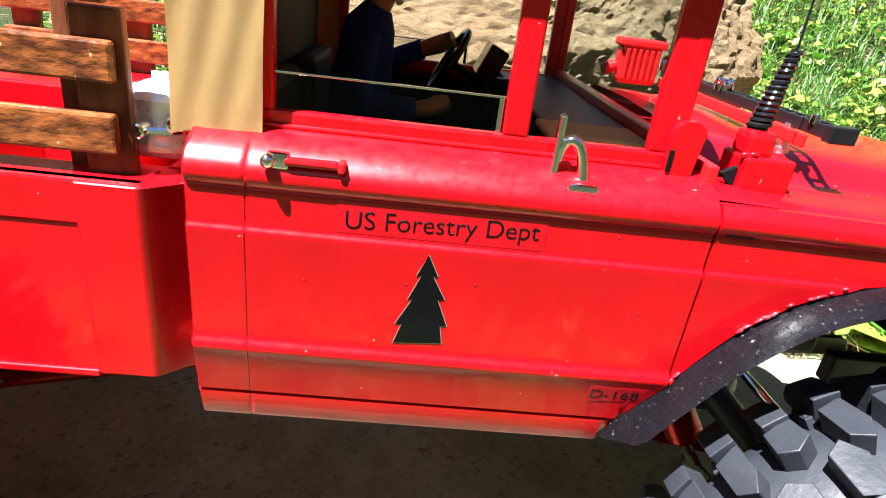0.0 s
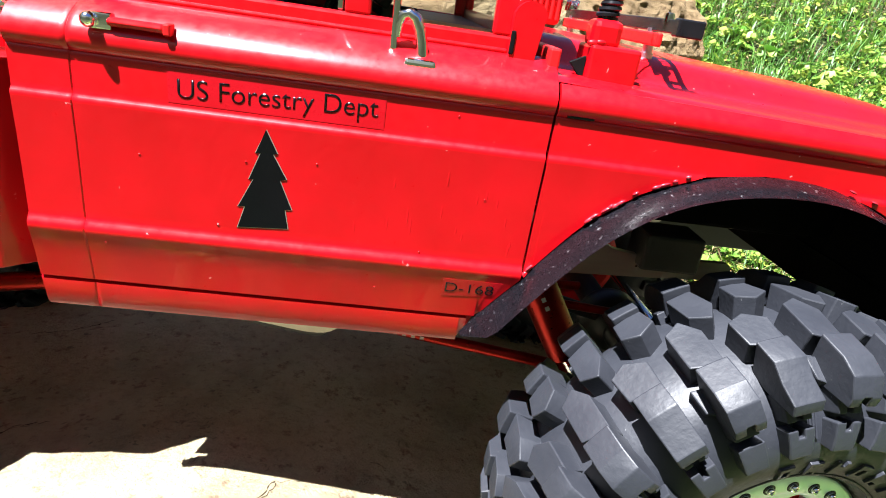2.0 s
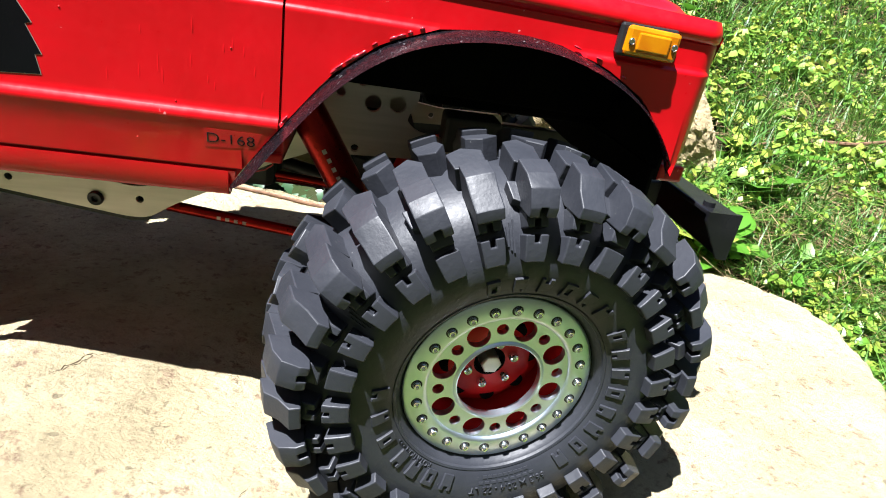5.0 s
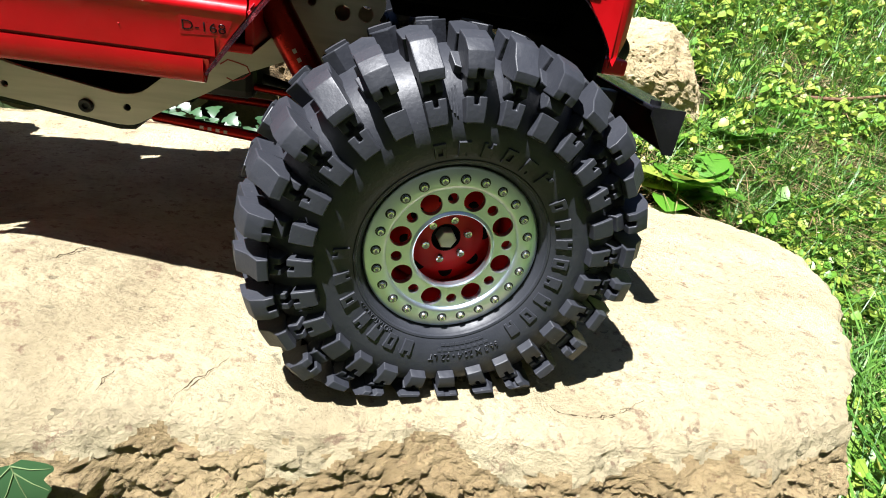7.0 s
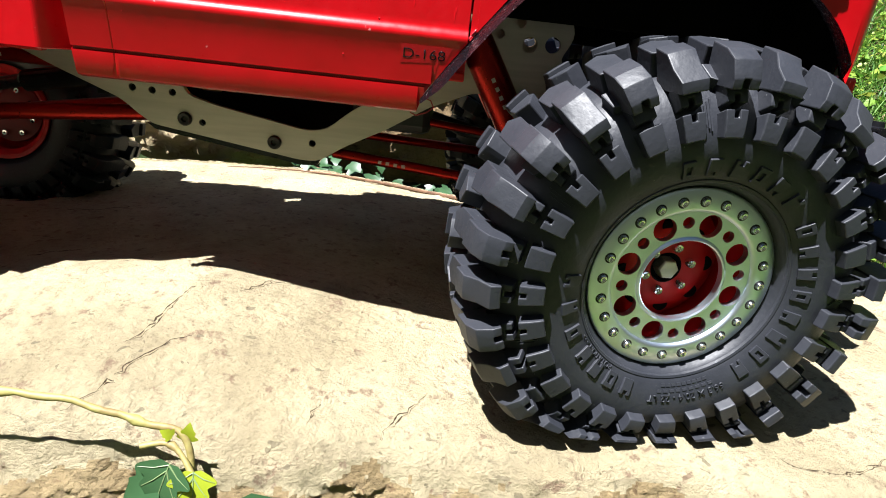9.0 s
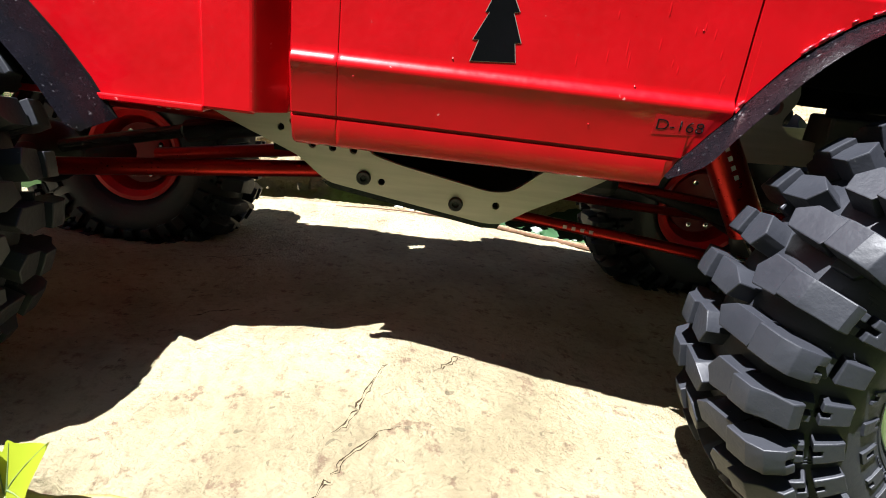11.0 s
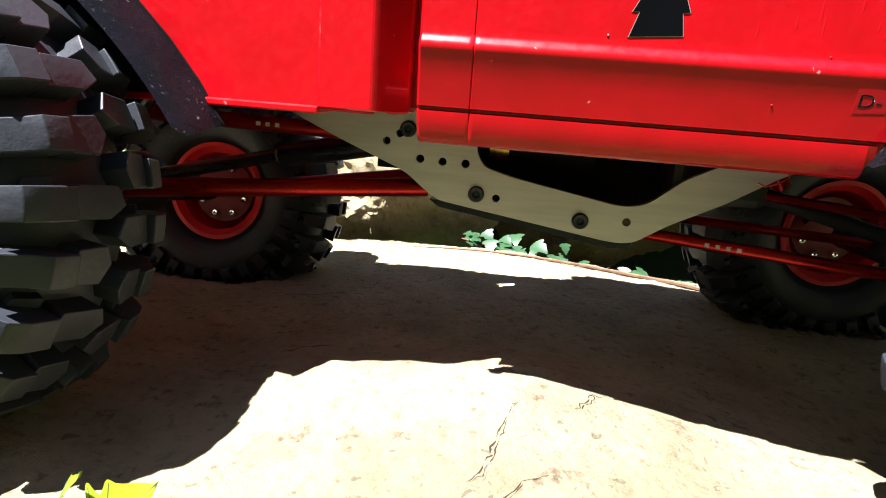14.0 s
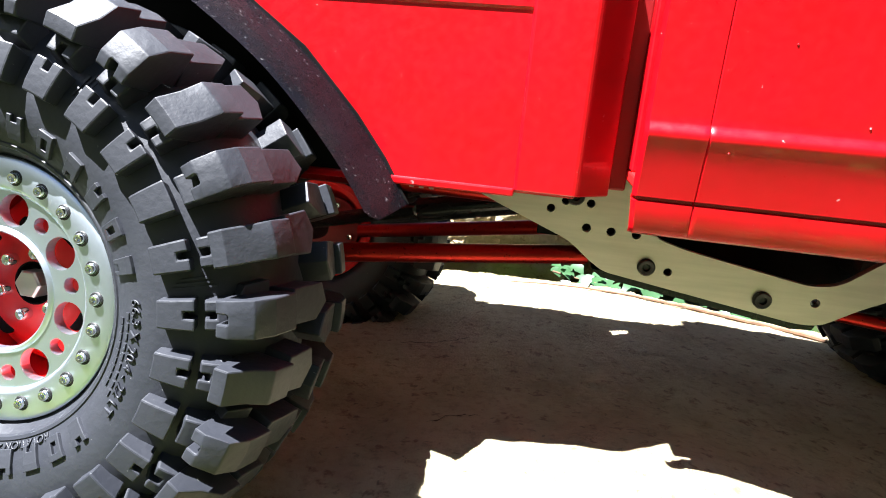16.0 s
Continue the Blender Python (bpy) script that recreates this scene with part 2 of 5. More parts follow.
def box(bm, x0, x1, y0, y1, z0, z1, bev=0.6, seg=2):
    made = bmesh.ops.create_cube(bm, size=1)["verts"]
    bmesh.ops.scale(bm, vec=(x1 - x0, y1 - y0, z1 - z0), verts=made)
    bmesh.ops.translate(bm, vec=((x0 + x1) / 2, (y0 + y1) / 2, (z0 + z1) / 2), verts=made)
    if bev:
        bmesh.ops.bevel(bm, geom=list({e for v in made for e in v.link_edges}), offset=bev, segments=seg, affect="EDGES", profile=0.5)
    return bm


def boxed(*a, **k):
    return box(bmesh.new(), *a, **k)


def pipe(bm, points, radius, seg=12, cap=True):
    """A round bar along points; radius is one number or one a point."""
    pts = [Vector(p) for p in points]
    rad = radius if isinstance(radius, (list, tuple)) else [radius] * len(pts)
    rings = []
    side = None
    for i, p in enumerate(pts):
        way = (pts[min(i + 1, len(pts) - 1)] - pts[max(i - 1, 0)]).normalized()
        if side is None:
            side = way.orthogonal().normalized()
        side = (side - way * side.dot(way)).normalized()
        up = way.cross(side)
        rings.append([bm.verts.new(p + rad[i] * (math.cos(a) * side + math.sin(a) * up)) for a in (2 * math.pi * k / seg for k in range(seg))])
    for a, b in zip(rings, rings[1:]):
        for k in range(seg):
            bm.faces.new((a[k], a[(k + 1) % seg], b[(k + 1) % seg], b[k]))
    if cap:
        bm.faces.new(rings[0][::-1])
        bm.faces.new(rings[-1])
    bmesh.ops.recalc_face_normals(bm, faces=bm.faces)
    return bm


def piped(*a, **k):
    return pipe(bmesh.new(), *a, **k)


def lathe(bm, profile, seg=48, closed=False):
    """Turns (radius, y) round the y axis."""
    rings = [[bm.verts.new((r * math.cos(a), y, r * math.sin(a))) for a in (2 * math.pi * k / seg for k in range(seg))] for r, y in profile]
    pairs = list(zip(rings, rings[1:])) + ([(rings[-1], rings[0])] if closed else [])
    for a, b in pairs:
        for k in range(seg):
            bm.faces.new((a[k], a[(k + 1) % seg], b[(k + 1) % seg], b[k]))
    bmesh.ops.recalc_face_normals(bm, faces=bm.faces)
    return bm


def plate(outline, holes, y0, y1, bev=0.0):
    """A sheet in the xz plane between y0 and y1; holes are (x, z, radius)."""
    bm = bmesh.new()
    loops = [[bm.verts.new((x, y0, z)) for x, z in outline]]
    for cx, cz, r in holes:
        k = 16 if r > 1.5 else 12
        loops.append([bm.verts.new((cx + r * math.cos(2 * math.pi * i / k), y0, cz + r * math.sin(2 * math.pi * i / k))) for i in range(k)])
    edges = [bm.edges.new((lp[i], lp[(i + 1) % len(lp)])) for lp in loops for i in range(len(lp))]
    bmesh.ops.triangle_fill(bm, edges=edges, use_beauty=True, use_dissolve=False)
    made = bmesh.ops.extrude_face_region(bm, geom=list(bm.faces))["geom"]
    bmesh.ops.translate(bm, vec=(0, y1 - y0, 0), verts=[v for v in made if isinstance(v, bmesh.types.BMVert)])
    bmesh.ops.recalc_face_normals(bm, faces=bm.faces)
    return bm


def round_path(points, r=4.0, n=4):
    """Rounds the corners of a closed (x, z) outline."""
    out = []
    pts = [Vector((*p, 0)) for p in points]
    for i, p in enumerate(pts):
        a, b = pts[i - 1], pts[(i + 1) % len(pts)]
        da, db = (a - p), (b - p)
        k = min(r, da.length * 0.45, db.length * 0.45)
        s, e = p + da.normalized() * k, p + db.normalized() * k
        for j in range(n + 1):
            u = j / n
            q = s * (1 - u) ** 2 + p * 2 * u * (1 - u) + e * u * u
            out.append((q.x, q.y))
    return out


def lerp_list(table, x):
    return float(np.interp(x, [a for a, _ in table], [b for _, b in table]))


def lettering(name, text, size, mat, parent, place, depth=0.15, label=""):
    """Words in the built-in font as a flat mesh, standing in the xz plane."""
    cu = bpy.data.curves.new(name, "FONT")
    cu.body, cu.size, cu.extrude, cu.offset = text, 1.0, 0.0, -0.008
    tmp = bpy.data.objects.new(name, cu)
    scene.collection.objects.link(tmp)
    me = bpy.data.meshes.new_from_object(tmp.evaluated_get(bpy.context.evaluated_depsgraph_get()))
    bpy.data.objects.remove(tmp)
    bm = bmesh.new()
    bm.from_mesh(me)
    bpy.data.meshes.remove(me)
    xs = [v.co.x for v in bm.verts]
    width = max(xs) - min(xs)
    for v in bm.verts:
        u = (v.co.x - min(xs)) / width
        v.co = Vector(place(u, v.co.y))
    made = bmesh.ops.extrude_face_region(bm, geom=list(bm.faces))["geom"]
    bmesh.ops.translate(bm, vec=(0, -depth, 0), verts=[v for v in made if isinstance(v, bmesh.types.BMVert)])
    bmesh.ops.recalc_face_normals(bm, faces=bm.faces)
    return part(name, bm, mat, parent, label)

# ---- the stone slab, the ground and the boulder ----


def slab_top(x, y):
    """Height of the slab's upper face in mm."""
    u, v = x / 100, y / 100
    u = max(-2.6, min(3.7, u))
    z = 1.8 - 4.1 * u + 0.7 * v + 1.67 * u * u + 3.75 * u * v - 1.26 * v * v - 1.3 * u * u * v - 0.62 * u * v * v
    z = max(-30.0, min(20.0, z))
    return z + 20.0 * math.exp(-((u - 0.45) ** 2 / 0.6 + (v - 0.1) ** 2 / 0.35)) - 13.0 * math.exp(-((u + 1.32) ** 2 / 0.3 + (v - 1.95) ** 2 / 0.4))


def slab_front(x):
    return -58 - 4 * math.sin(x / 37.0) - 3 * math.sin(x / 13.0 + 1) + 5 * noise.noise(Vector((x / 25, 3, 0)))


BACK = [(-330, 284), (50, 284), (100, 270), (150, 250), (430, 246)]


def slab_back(x):
    return lerp_list(BACK, x) + 4 * noise.noise(Vector((x / 20, 9, 0))) + 1.5 * noise.noise(Vector((x / 6, 9, 0)))


END = [(-90, 335), (-75, 350), (-58, 372), (-15, 408), (64, 460), (120, 482), (152, 486), (200, 470), (230, 438), (252, 395)]


def slab_right(y):
    """How far the slab reaches along x at a depth y."""
    return lerp_list(END, y) + 6 * noise.noise(Vector((y / 30, 20, 0))) + 3 * noise.noise(Vector((y / 9, 25, 0)))


CRACKS = [[(30, -55), (38.7, -42), (41.6, -34), (49.6, -24.4), (56, -22)], [(33, -30), (38.7, -23.6), (41, -17.8), (44, -6.8), (46, 1.5), (51.3, 3)], [(64, 4), (67.5, 8.8), (71.7, 19), (80, 22)],
          [(123, -50), (125, -44), (130, -37), (137.5, -26)], [(99.8, -48), (102.5, -38)], [(255, -43), (259, -47.5), (271, -51), (283.6, -47.5), (293, -42)], [(-70, 120), (-50, 128), (-38, 140)], [(-40, 40), (-34, 47), (-22, 50)]]


def facet(p, size):
    """A step height for broken stone, the same over each flake."""
    _, pts = noise.voronoi(Vector((p[0] / size[0], p[1] / size[1], p[2] / size[2])))
    return noise.cell(pts[0] * 7.3 + Vector((3.1, 1.7, 0.3)))


def build_slab():
    nx, depth, left = 640, 110.0, -330.0
    rows = [("f", i / 110) for i in range(111)] + [("t", i / 230) for i in range(1, 230)] + [("b", i / 12) for i in range(13)]
    verts, faces = [], []
    for kind, q in rows:
        for i in range(nx + 1):
            s = i / nx
            x = left + (slab_right(-58 if kind == "f" else 248 if kind == "b" else -58 + 306 * q) - left) * s
            ya, yb = slab_front(x), slab_back(x)
            if kind == "t":
                y = ya + (yb - ya) * q
                z = slab_top(x, y)
            elif kind == "f":
                y, z = ya - 4 * math.sin(math.pi * q) - 44 * (1 - q), slab_top(x, ya) - depth * (1 - q)
            else:
                y, z = yb + 3 * math.sin(math.pi * q), slab_top(x, yb) - depth * q
            edge = min(1.0, max(0.0, min(y - ya, yb - y, slab_right(y) - x) / 9.0))
            z -= 5.0 * (1 - edge) ** 2 if kind == "t" else 5.0 if kind == "f" and q > 0.99 else 0
            p = Vector((x, y, z))
            rough = noise.fractal(p / 26, 0.9, 2.1, 4)
            fine = noise.noise(p / 4)
            if kind == "f":
                warp = Vector((x + 2 * fine, y, z + 2.5 * rough))
                step = 1.5 * facet(warp, (30, 40, 14)) + 1.5 * facet(warp, (11, 30, 7)) + 1.2 * facet(warp, (5.5, 20, 3.6)) + 1.0 * facet(warp + Vector((3, 0, 7)), (3.2, 20, 2.2)) + 1.4 * noise.fractal(p / 5, 0.45, 2.2, 6)
                y -= 0.95 * (step + 3.6 * rough + 0.7 * fine) * min(1, 0.1 + 3.5 * (1 - q))
                z += 1.2 * rough
            else:
                flake = facet(Vector((x + 9 * rough, y + 9 * fine, 0)), (34, 26, 10))
                z += 0.9 * rough + 0.3 * fine + 0.5 * flake
                pit = noise.noise(Vector((x / 9, y / 9, 5)))
                z -= 2.2 * max(0.0, pit - 0.52)
            verts.append((x * MM, y * MM, z * MM))
    w = nx + 1
    faces = [(j * w + i, j * w + i + 1, (j + 1) * w + i + 1, (j + 1) * w + i) for j in range(len(rows) - 1) for i in range(nx)]
    n = len(rows)
    faces.append([j * w + nx for j in range(n)])
    faces.append([j * w for j in range(n)][::-1])
    me = bpy.data.meshes.new("stone_slab")
    me.from_pydata(verts, [], faces)
    me.polygons.foreach_set("use_smooth", [True] * len(me.polygons))
    me.materials.append(ROCK)
    me.materials.append(BROKEN)
    me.polygons.foreach_set("material_index", [1 if k < 110 * nx and k // nx < 100 + 9 * noise.noise(Vector((k % nx / 22, k // nx / 14, 7))) + 5 * noise.noise(Vector((k % nx / 5, k // nx / 4, 3))) else 0 for k in range(len(me.polygons))])
    me.set_sharp_from_angle(angle=radians(50))
    return tagged(new("stone_slab", me), "cream sandstone slab with pitted top and broken front edge", "rock")


slab = build_slab()
bpy.context.view_layer.update()


def crack(line, seed):
    """A thin dark crevice that wanders along a line over the stone; mm."""
    r = random.Random(seed)
    pts = []
    for (ax, ay), (bx, by) in zip(line, line[1:]):
        n = max(2, int(math.hypot(bx - ax, by - ay) / 1.6))
        pts += [(ax + (bx - ax) * i / n + r.uniform(-0.7, 0.7), ay + (by - ay) * i / n + r.uniform(-0.7, 0.7)) for i in range(n)]
    pts.append(line[-1])
    bm, rows = bmesh.new(), []
    for i, (x, y) in enumerate(pts):
        u = i / (len(pts) - 1)
        w = (0.25 + 0.95 * r.random() ** 2) * (1 - abs(2 * u - 1) ** 3)
        q = pts[min(i + 1, len(pts) - 1)]
        p = pts[max(i - 1, 0)]
        k = math.hypot(q[0] - p[0], q[1] - p[1]) or 1
        nx_, ny_ = -(q[1] - p[1]) / k, (q[0] - p[0]) / k
        row = []
        for s in (-1, 0, 1):
            px, py = x + nx_ * w * s, y + ny_ * w * s
            hit, spot, _, _ = slab.ray_cast(Vector((px * MM, py * MM, 0.1)), Vector((0, 0, -1)))
            row.append(bm.verts.new((px, py, spot.z / MM + (0.1 if s else -0.1))))
        rows.append(row)
    for a, b in zip(rows, rows[1:]):
        for s in (0, 1):
            bm.faces.new((a[s], b[s], b[s + 1], a[s + 1]))
    bmesh.ops.recalc_face_normals(bm, faces=bm.faces)
    return part("crack", bm, CREVICE, slab, "thin dark crack in the stone")


for k, line in enumerate(CRACKS):
    crack(line, k + 1)


def ground_height(x, y):
    """Height of the bank in mm."""
    z = -62 + 0.33 * max(0.0, y - 130) + 0.02 * max(0, x - 300)
    z = min(z, 1150 + 0.02 * (y - 3600))
    # unseen banks, added on the other sides to block low sky light, level off above
    for d in (-700 - y, -900 - x, x - 1700):
        z = max(z, min(1.6 * d, 3000.0 + 0.01 * d) - 62)
    # a dark gap between the slab and the boulder
    z -= 95 * min(1.0, max(0.0, min((y - 282) / 14, (500 - y) / 40))) * min(1.0, max(0.0, min(x + 230, 360 - x) / 40))
    near = math.hypot(x - 100, y - 100)
    return z + (9 * noise.noise(Vector((x / 130, y / 130, 0))) + 4 * noise.noise(Vector((x / 40, y / 40, 3)))) * (1 if near < 4000 else 0)


def build_ground():
    def axis(lo, hi):
        inner = list(np.linspace(lo, hi, 110))
        far = [200, 600, 1500, 4000, 12000, 40000, 150000]
        return [lo - f for f in far[::-1]] + inner + [hi + f for f in far]
    xs, ys = axis(-900, 1800), axis(-700, 2600)
    verts = [(x * MM, y * MM, ground_height(x, y) * MM) for y in ys for x in xs]
    w = len(xs)
    faces = [(j * w + i, j * w + i + 1, (j + 1) * w + i + 1, (j + 1) * w + i) for j in range(len(ys) - 1) for i in range(w - 1)]
    me = bpy.data.meshes.new("ground")
    me.from_pydata(verts, [], faces)
    for p in me.polygons:
        p.use_smooth = True
    me.materials.append(SOIL)
    return tagged(new("ground", me), "brown soil bank under grass and weeds", "ground", kind="structure")


build_ground()


def build_boulder(name, label, centre, size, seed, cuts, tilt=0.0, lean=0.0, fine=6, rough=1.0, mat=None):
    bm = bmesh.new()
    bmesh.ops.create_icosphere(bm, subdivisions=fine, radius=1)
    rnd = random.Random(seed)
    planes = [(Vector((rnd.uniform(-1, 1), rnd.uniform(-1, 1), rnd.uniform(-0.6, 1))).normalized(), rnd.uniform(0.62, 0.9)) for _ in range(cuts)]
    for v in bm.verts:
        p = v.co.copy()
        for nrm, d in planes:
            over = p.dot(nrm) - d
            if over > 0:
                p -= nrm * over * 0.9
        q = Vector((p.x * size[0], p.y * size[1], p.z * size[2]))
        s = q / 90 + Vector((seed, 0, 0))
        flake = facet(q + Vector((14, 9, 11)) * noise.noise(s * 2.5), (46, 46, 24)) + 0.5 * facet(q + Vector((0, 31, 0)), (17, 17, 10))
        q += rough * p.normalized() * (13 * noise.fractal(s, 0.45, 2.1, 9) + 4 * noise.ridged_multi_fractal(s * 2.4, 0.6, 2.1, 8, 1.0, 2.0) - 4 + 3.2 * flake)
        q.x += lean * q.z
        v.co = q
    bmesh.ops.rotate(bm, matrix=Matrix.Rotation(radians(tilt), 3, "Y"), verts=bm.verts)
    bmesh.ops.translate(bm, vec=centre, verts=bm.verts)
    return tagged(part(name, bm, mat or BOULDER, smooth=True), label, "rock")


build_boulder("boulder", "large rough tan sandstone boulder on the bank", (190, 560, 120), (290, 200, 260), 3, 16, 8, 0.3, 7, 0.55)
build_boulder("boulder", "low pale sandstone rock beside the large boulder", (430, 440, 57), (148, 95, 76), 8, 12, 14, 0.0, 7, 0.4, PALE_STONE)
build_boulder("boulder", "low tan rock behind the slab", (-62, 386, 34), (130, 74, 84), 15, 10, 4, 0.0, 6, 0.6, PALE_STONE)

# ---- the model truck ----
truck = new("model_truck")
truck.location = (0.04, 0.084, 0.012)
bpy.context.view_layer.update()
tagged(truck, "glossy red radio-controlled model forestry truck on big black tyres", "model truck")
MID = 84.0
SIDE = [(93.0, 4.5), (93.8, 2.4), (95.0, 1.8), (101.6, 1.5), (101.9, 2.6), (102.5, 2.6), (102.8, 1.2), (104.0, 1.05), (110, 0.2), (115.6, -0.75), (116.8, -1.15), (117.7, -1.35), (118.4, -1.25), (119.0, -0.95), (119.6, -0.5), (120.2, -0.05), (120.8, 0.1), (122.4, 0.05), (140.0, -0.1), (146.8, -0.36), (148.4, -0.42),
        (149.2, -0.46), (149.8, -0.5), (150.3, -0.42), (150.8, -0.1), (151.2, 0.25), (151.6, 0.42), (152.8, 0.47), (159.6, 0.5), (160.5, 0.5), (160.9, 0.8), (161.7, 0.0), (163.2, -0.6), (165.0, -0.5), (166.6, 0.5), (168.4, 2.2), (170.2, 4.8), (171.7, 8.0), (172.7, 10.8), (173.2, 12.5)]


def side_panel(bm, xs, bottom, z_top=173.2, thick=1.6, flip=False):
    """A body side that follows the section SIDE, over columns xs, above the height bottom(x)."""
    def y_at(z):
        return lerp_list(SIDE, z)
    for a, b in zip(xs, xs[1:]):
        za, zb = bottom(a), bottom(b)
        zs = [z for z, _ in SIDE if z > max(za, zb) + 0.05 and z <= z_top]
        low = [(a, za), (b, zb)]
        prev = low
        for z in zs:
            cur = [(a, z), (b, z)]
            quad = [bm.verts.new((x, y_at(zz), zz)) for x, zz in (prev[0], prev[1], cur[1], cur[0])]
            bm.faces.new(quad)
            prev = cur
    bmesh.ops.remove_doubles(bm, verts=bm.verts, dist=0.02)
    made = bmesh.ops.extrude_face_region(bm, geom=list(bm.faces))["geom"]
    bmesh.ops.translate(bm, vec=(0, thick, 0), verts=[v for v in made if isinstance(v, bmesh.types.BMVert)])
    bmesh.ops.recalc_face_normals(bm, faces=bm.faces)
    if flip:
        for v in bm.verts:
            v.co.y = 2 * MID - v.co.y
        bmesh.ops.reverse_faces(bm, faces=bm.faces)
    return bm


ARCH = [(125, 98), (133, 109.5), (141, 120), (152, 134), (166, 145), (181, 151), (199, 153.5), (216, 152.5), (231, 148), (247, 139.5), (257.5, 127), (262, 117)]


def arch(x):
    return lerp_list(ARCH, x)


def door_low(x):
    return 93.0 if x <= 124 else arch(x)


for flip, which in ((False, ""), (True, "")):
    bm = side_panel(bmesh.new(), [11.8, 12.6, 13.4, 16] + [24.6, 25.7, 26.0, 26.3, 27.4] + list(np.linspace(30, 124, 12)) + [126, 128, 130, 132, 134, 136, 138.3], door_low, flip=flip)
    # the rear edge tucks in and the scribed line sits back
    for v in bm.verts:
        s = 1 if not flip else -1
        if abs(v.co.x - 11.8) < 0.1:
            v.co.y += s * 1.4
        if abs(v.co.x - 26.0) < 0.1:
            v.co.y += s * 0.25
        if v.co.z < 100:
            v.co.x += (100 - v.co.z) * 0.12 if v.co.x < 15 else 0
    d = part("door", bm, RED, truck, smooth=True)
    if not flip:
        door = d
    bm = side_panel(bmesh.new(), [139.0] + list(np.linspace(141, 261, 31)) + [262.2, 263.5, 265, 266.5], lambda x: arch(x) if x < 262 else 117 + (x - 262) * 2, z_top=169.5, flip=flip)
    for v in bm.verts:
        s = 1 if not flip else -1
        v.co.z -= 3.6 * max(0.0, (v.co.x - 141) / 125) ** 1.3 * max(0.0, min(1.0, (v.co.z - 146) / 20))
        if v.co.x > 261:
            v.co.y += s * (v.co.x - 261) ** 2 * 0.12
    f = part("front_fender", bm, RED, truck, smooth=True)
    if not flip:
        fender = f


def flare(curve, y_in, y_out, cut, thick=1.5, droop=6.0, start=0.12):
    """A strip standing out from the body round a wheel arch; its ends are cut back on the outside."""
    bm = bmesh.new()
    pts = [Vector((x, 0, z)) for x, z in curve]
    dense = []
    for a, b in zip(pts, pts[1:]):
        dense += [a.lerp(b, k / 4) for k in range(4)]
    dense.append(pts[-1])
    sm = dense[:]
    for _ in range(6):
        sm = [sm[0]] + [(sm[i - 1] + sm[i] * 2 + sm[i + 1]) / 4 for i in range(1, len(sm) - 1)] + [sm[-1]]
    run = [0]
    for a, b in zip(sm, sm[1:]):
        run.append(run[-1] + (b - a).length)
    grid = []
    for i, p in enumerate(sm):
        way = (sm[min(i + 1, len(sm) - 1)] - sm[max(i - 1, 0)]).normalized()
        out = Vector((-way.z, 0, way.x))
        reach = min(1.0, start + min(run[i], run[-1] - run[i]) / cut)
        row = []
        for k in range(6):
            u = k / 5
            y = y_in + (y_out - y_in) * u * reach
            row.append(bm.verts.new(p + Vector((0, y, 0)) - out * (droop * u * reach + 0.8 * u ** 4)))
        grid.append((row, out))
    for (a, _), (b, _) in zip(grid, grid[1:]):
        for k in range(5):
            bm.faces.new((a[k], a[k + 1], b[k + 1], b[k]))
    made = bmesh.ops.solidify(bm, geom=list(bm.faces), thickness=thick)
    bmesh.ops.recalc_face_normals(bm, faces=bm.faces)
    return bm


part("fender_flare", flare([(124.5, 97)] + ARCH[1:], 1.5, -10.0, 10, droop=1.6), FLARE, fender, "glossy black plastic fender flare", smooth=True)

rnd = random.Random(17)
for k in range(16):
    x = rnd.uniform(138, 178) if k < 13 else rnd.uniform(215, 240)
    bm = bmesh.new()
    bmesh.ops.create_icosphere(bm, subdivisions=2, radius=1)
    bmesh.ops.scale(bm, vec=(rnd.uniform(0.6, 1.6), 0.5, rnd.uniform(0.3, 0.6)), verts=bm.verts)
    bmesh.ops.rotate(bm, matrix=Matrix.Rotation(-math.atan2(arch(x + 2) - arch(x - 2), 4), 3, "Y"), verts=bm.verts)
    bmesh.ops.translate(bm, vec=(x, -0.5, arch(x) + 1.0 + rnd.uniform(-0.4, 0.4)), verts=bm.verts)
    part("glue_bead", bm, GLUE, fender, "clear glue bead along the flare", smooth=True)

# hood with its raised middle, cowl and nose
bm = bmesh.new()
cols = list(np.linspace(139, 244, 12)) + list(np.linspace(247, 264, 9))
sect = [(5.0, 168.6), (7, 169.5), (10, 169.9), (20, 170.4), (26, 170.8), (29, 172.2), (32, 174.8), (35, 176.8), (39, 178.0), (46, 178.5), (60, 179.0), (84, 179.5)]
grid = []
for x in cols:
    fall = max(0.0, (x - 139) / 125)
    row = []
    full = sect + [(2 * MID - y, z) for y, z in sect[::-1][1:]]
    for y, z in full:
        z -= max(0.0, z - 170.8) * 0.7 * max(0.0, (x - 244) / 20) ** 2
        zz = z - (z - 166) * 0.25 * fall ** 1.3 - 4.4 * fall - 3.0 * max(0.0, (x - 258) / 6) ** 2
        row.append(bm.verts.new((x + 5 * math.sin(math.pi * (y - 5) / 158) * fall ** 4, y, zz)))
    grid.append(row)
for a, b in zip(grid, grid[1:]):
    for k in range(len(a) - 1):
        bm.faces.new((a[k], b[k], b[k + 1], a[k + 1]))
lo = [bm.verts.new((v.co.x - 3, v.co.y, 118)) for v in grid[-1]]
for k in range(len(lo) - 1):
    bm.faces.new((grid[-1][k], lo[k], lo[k + 1], grid[-1][k + 1]))
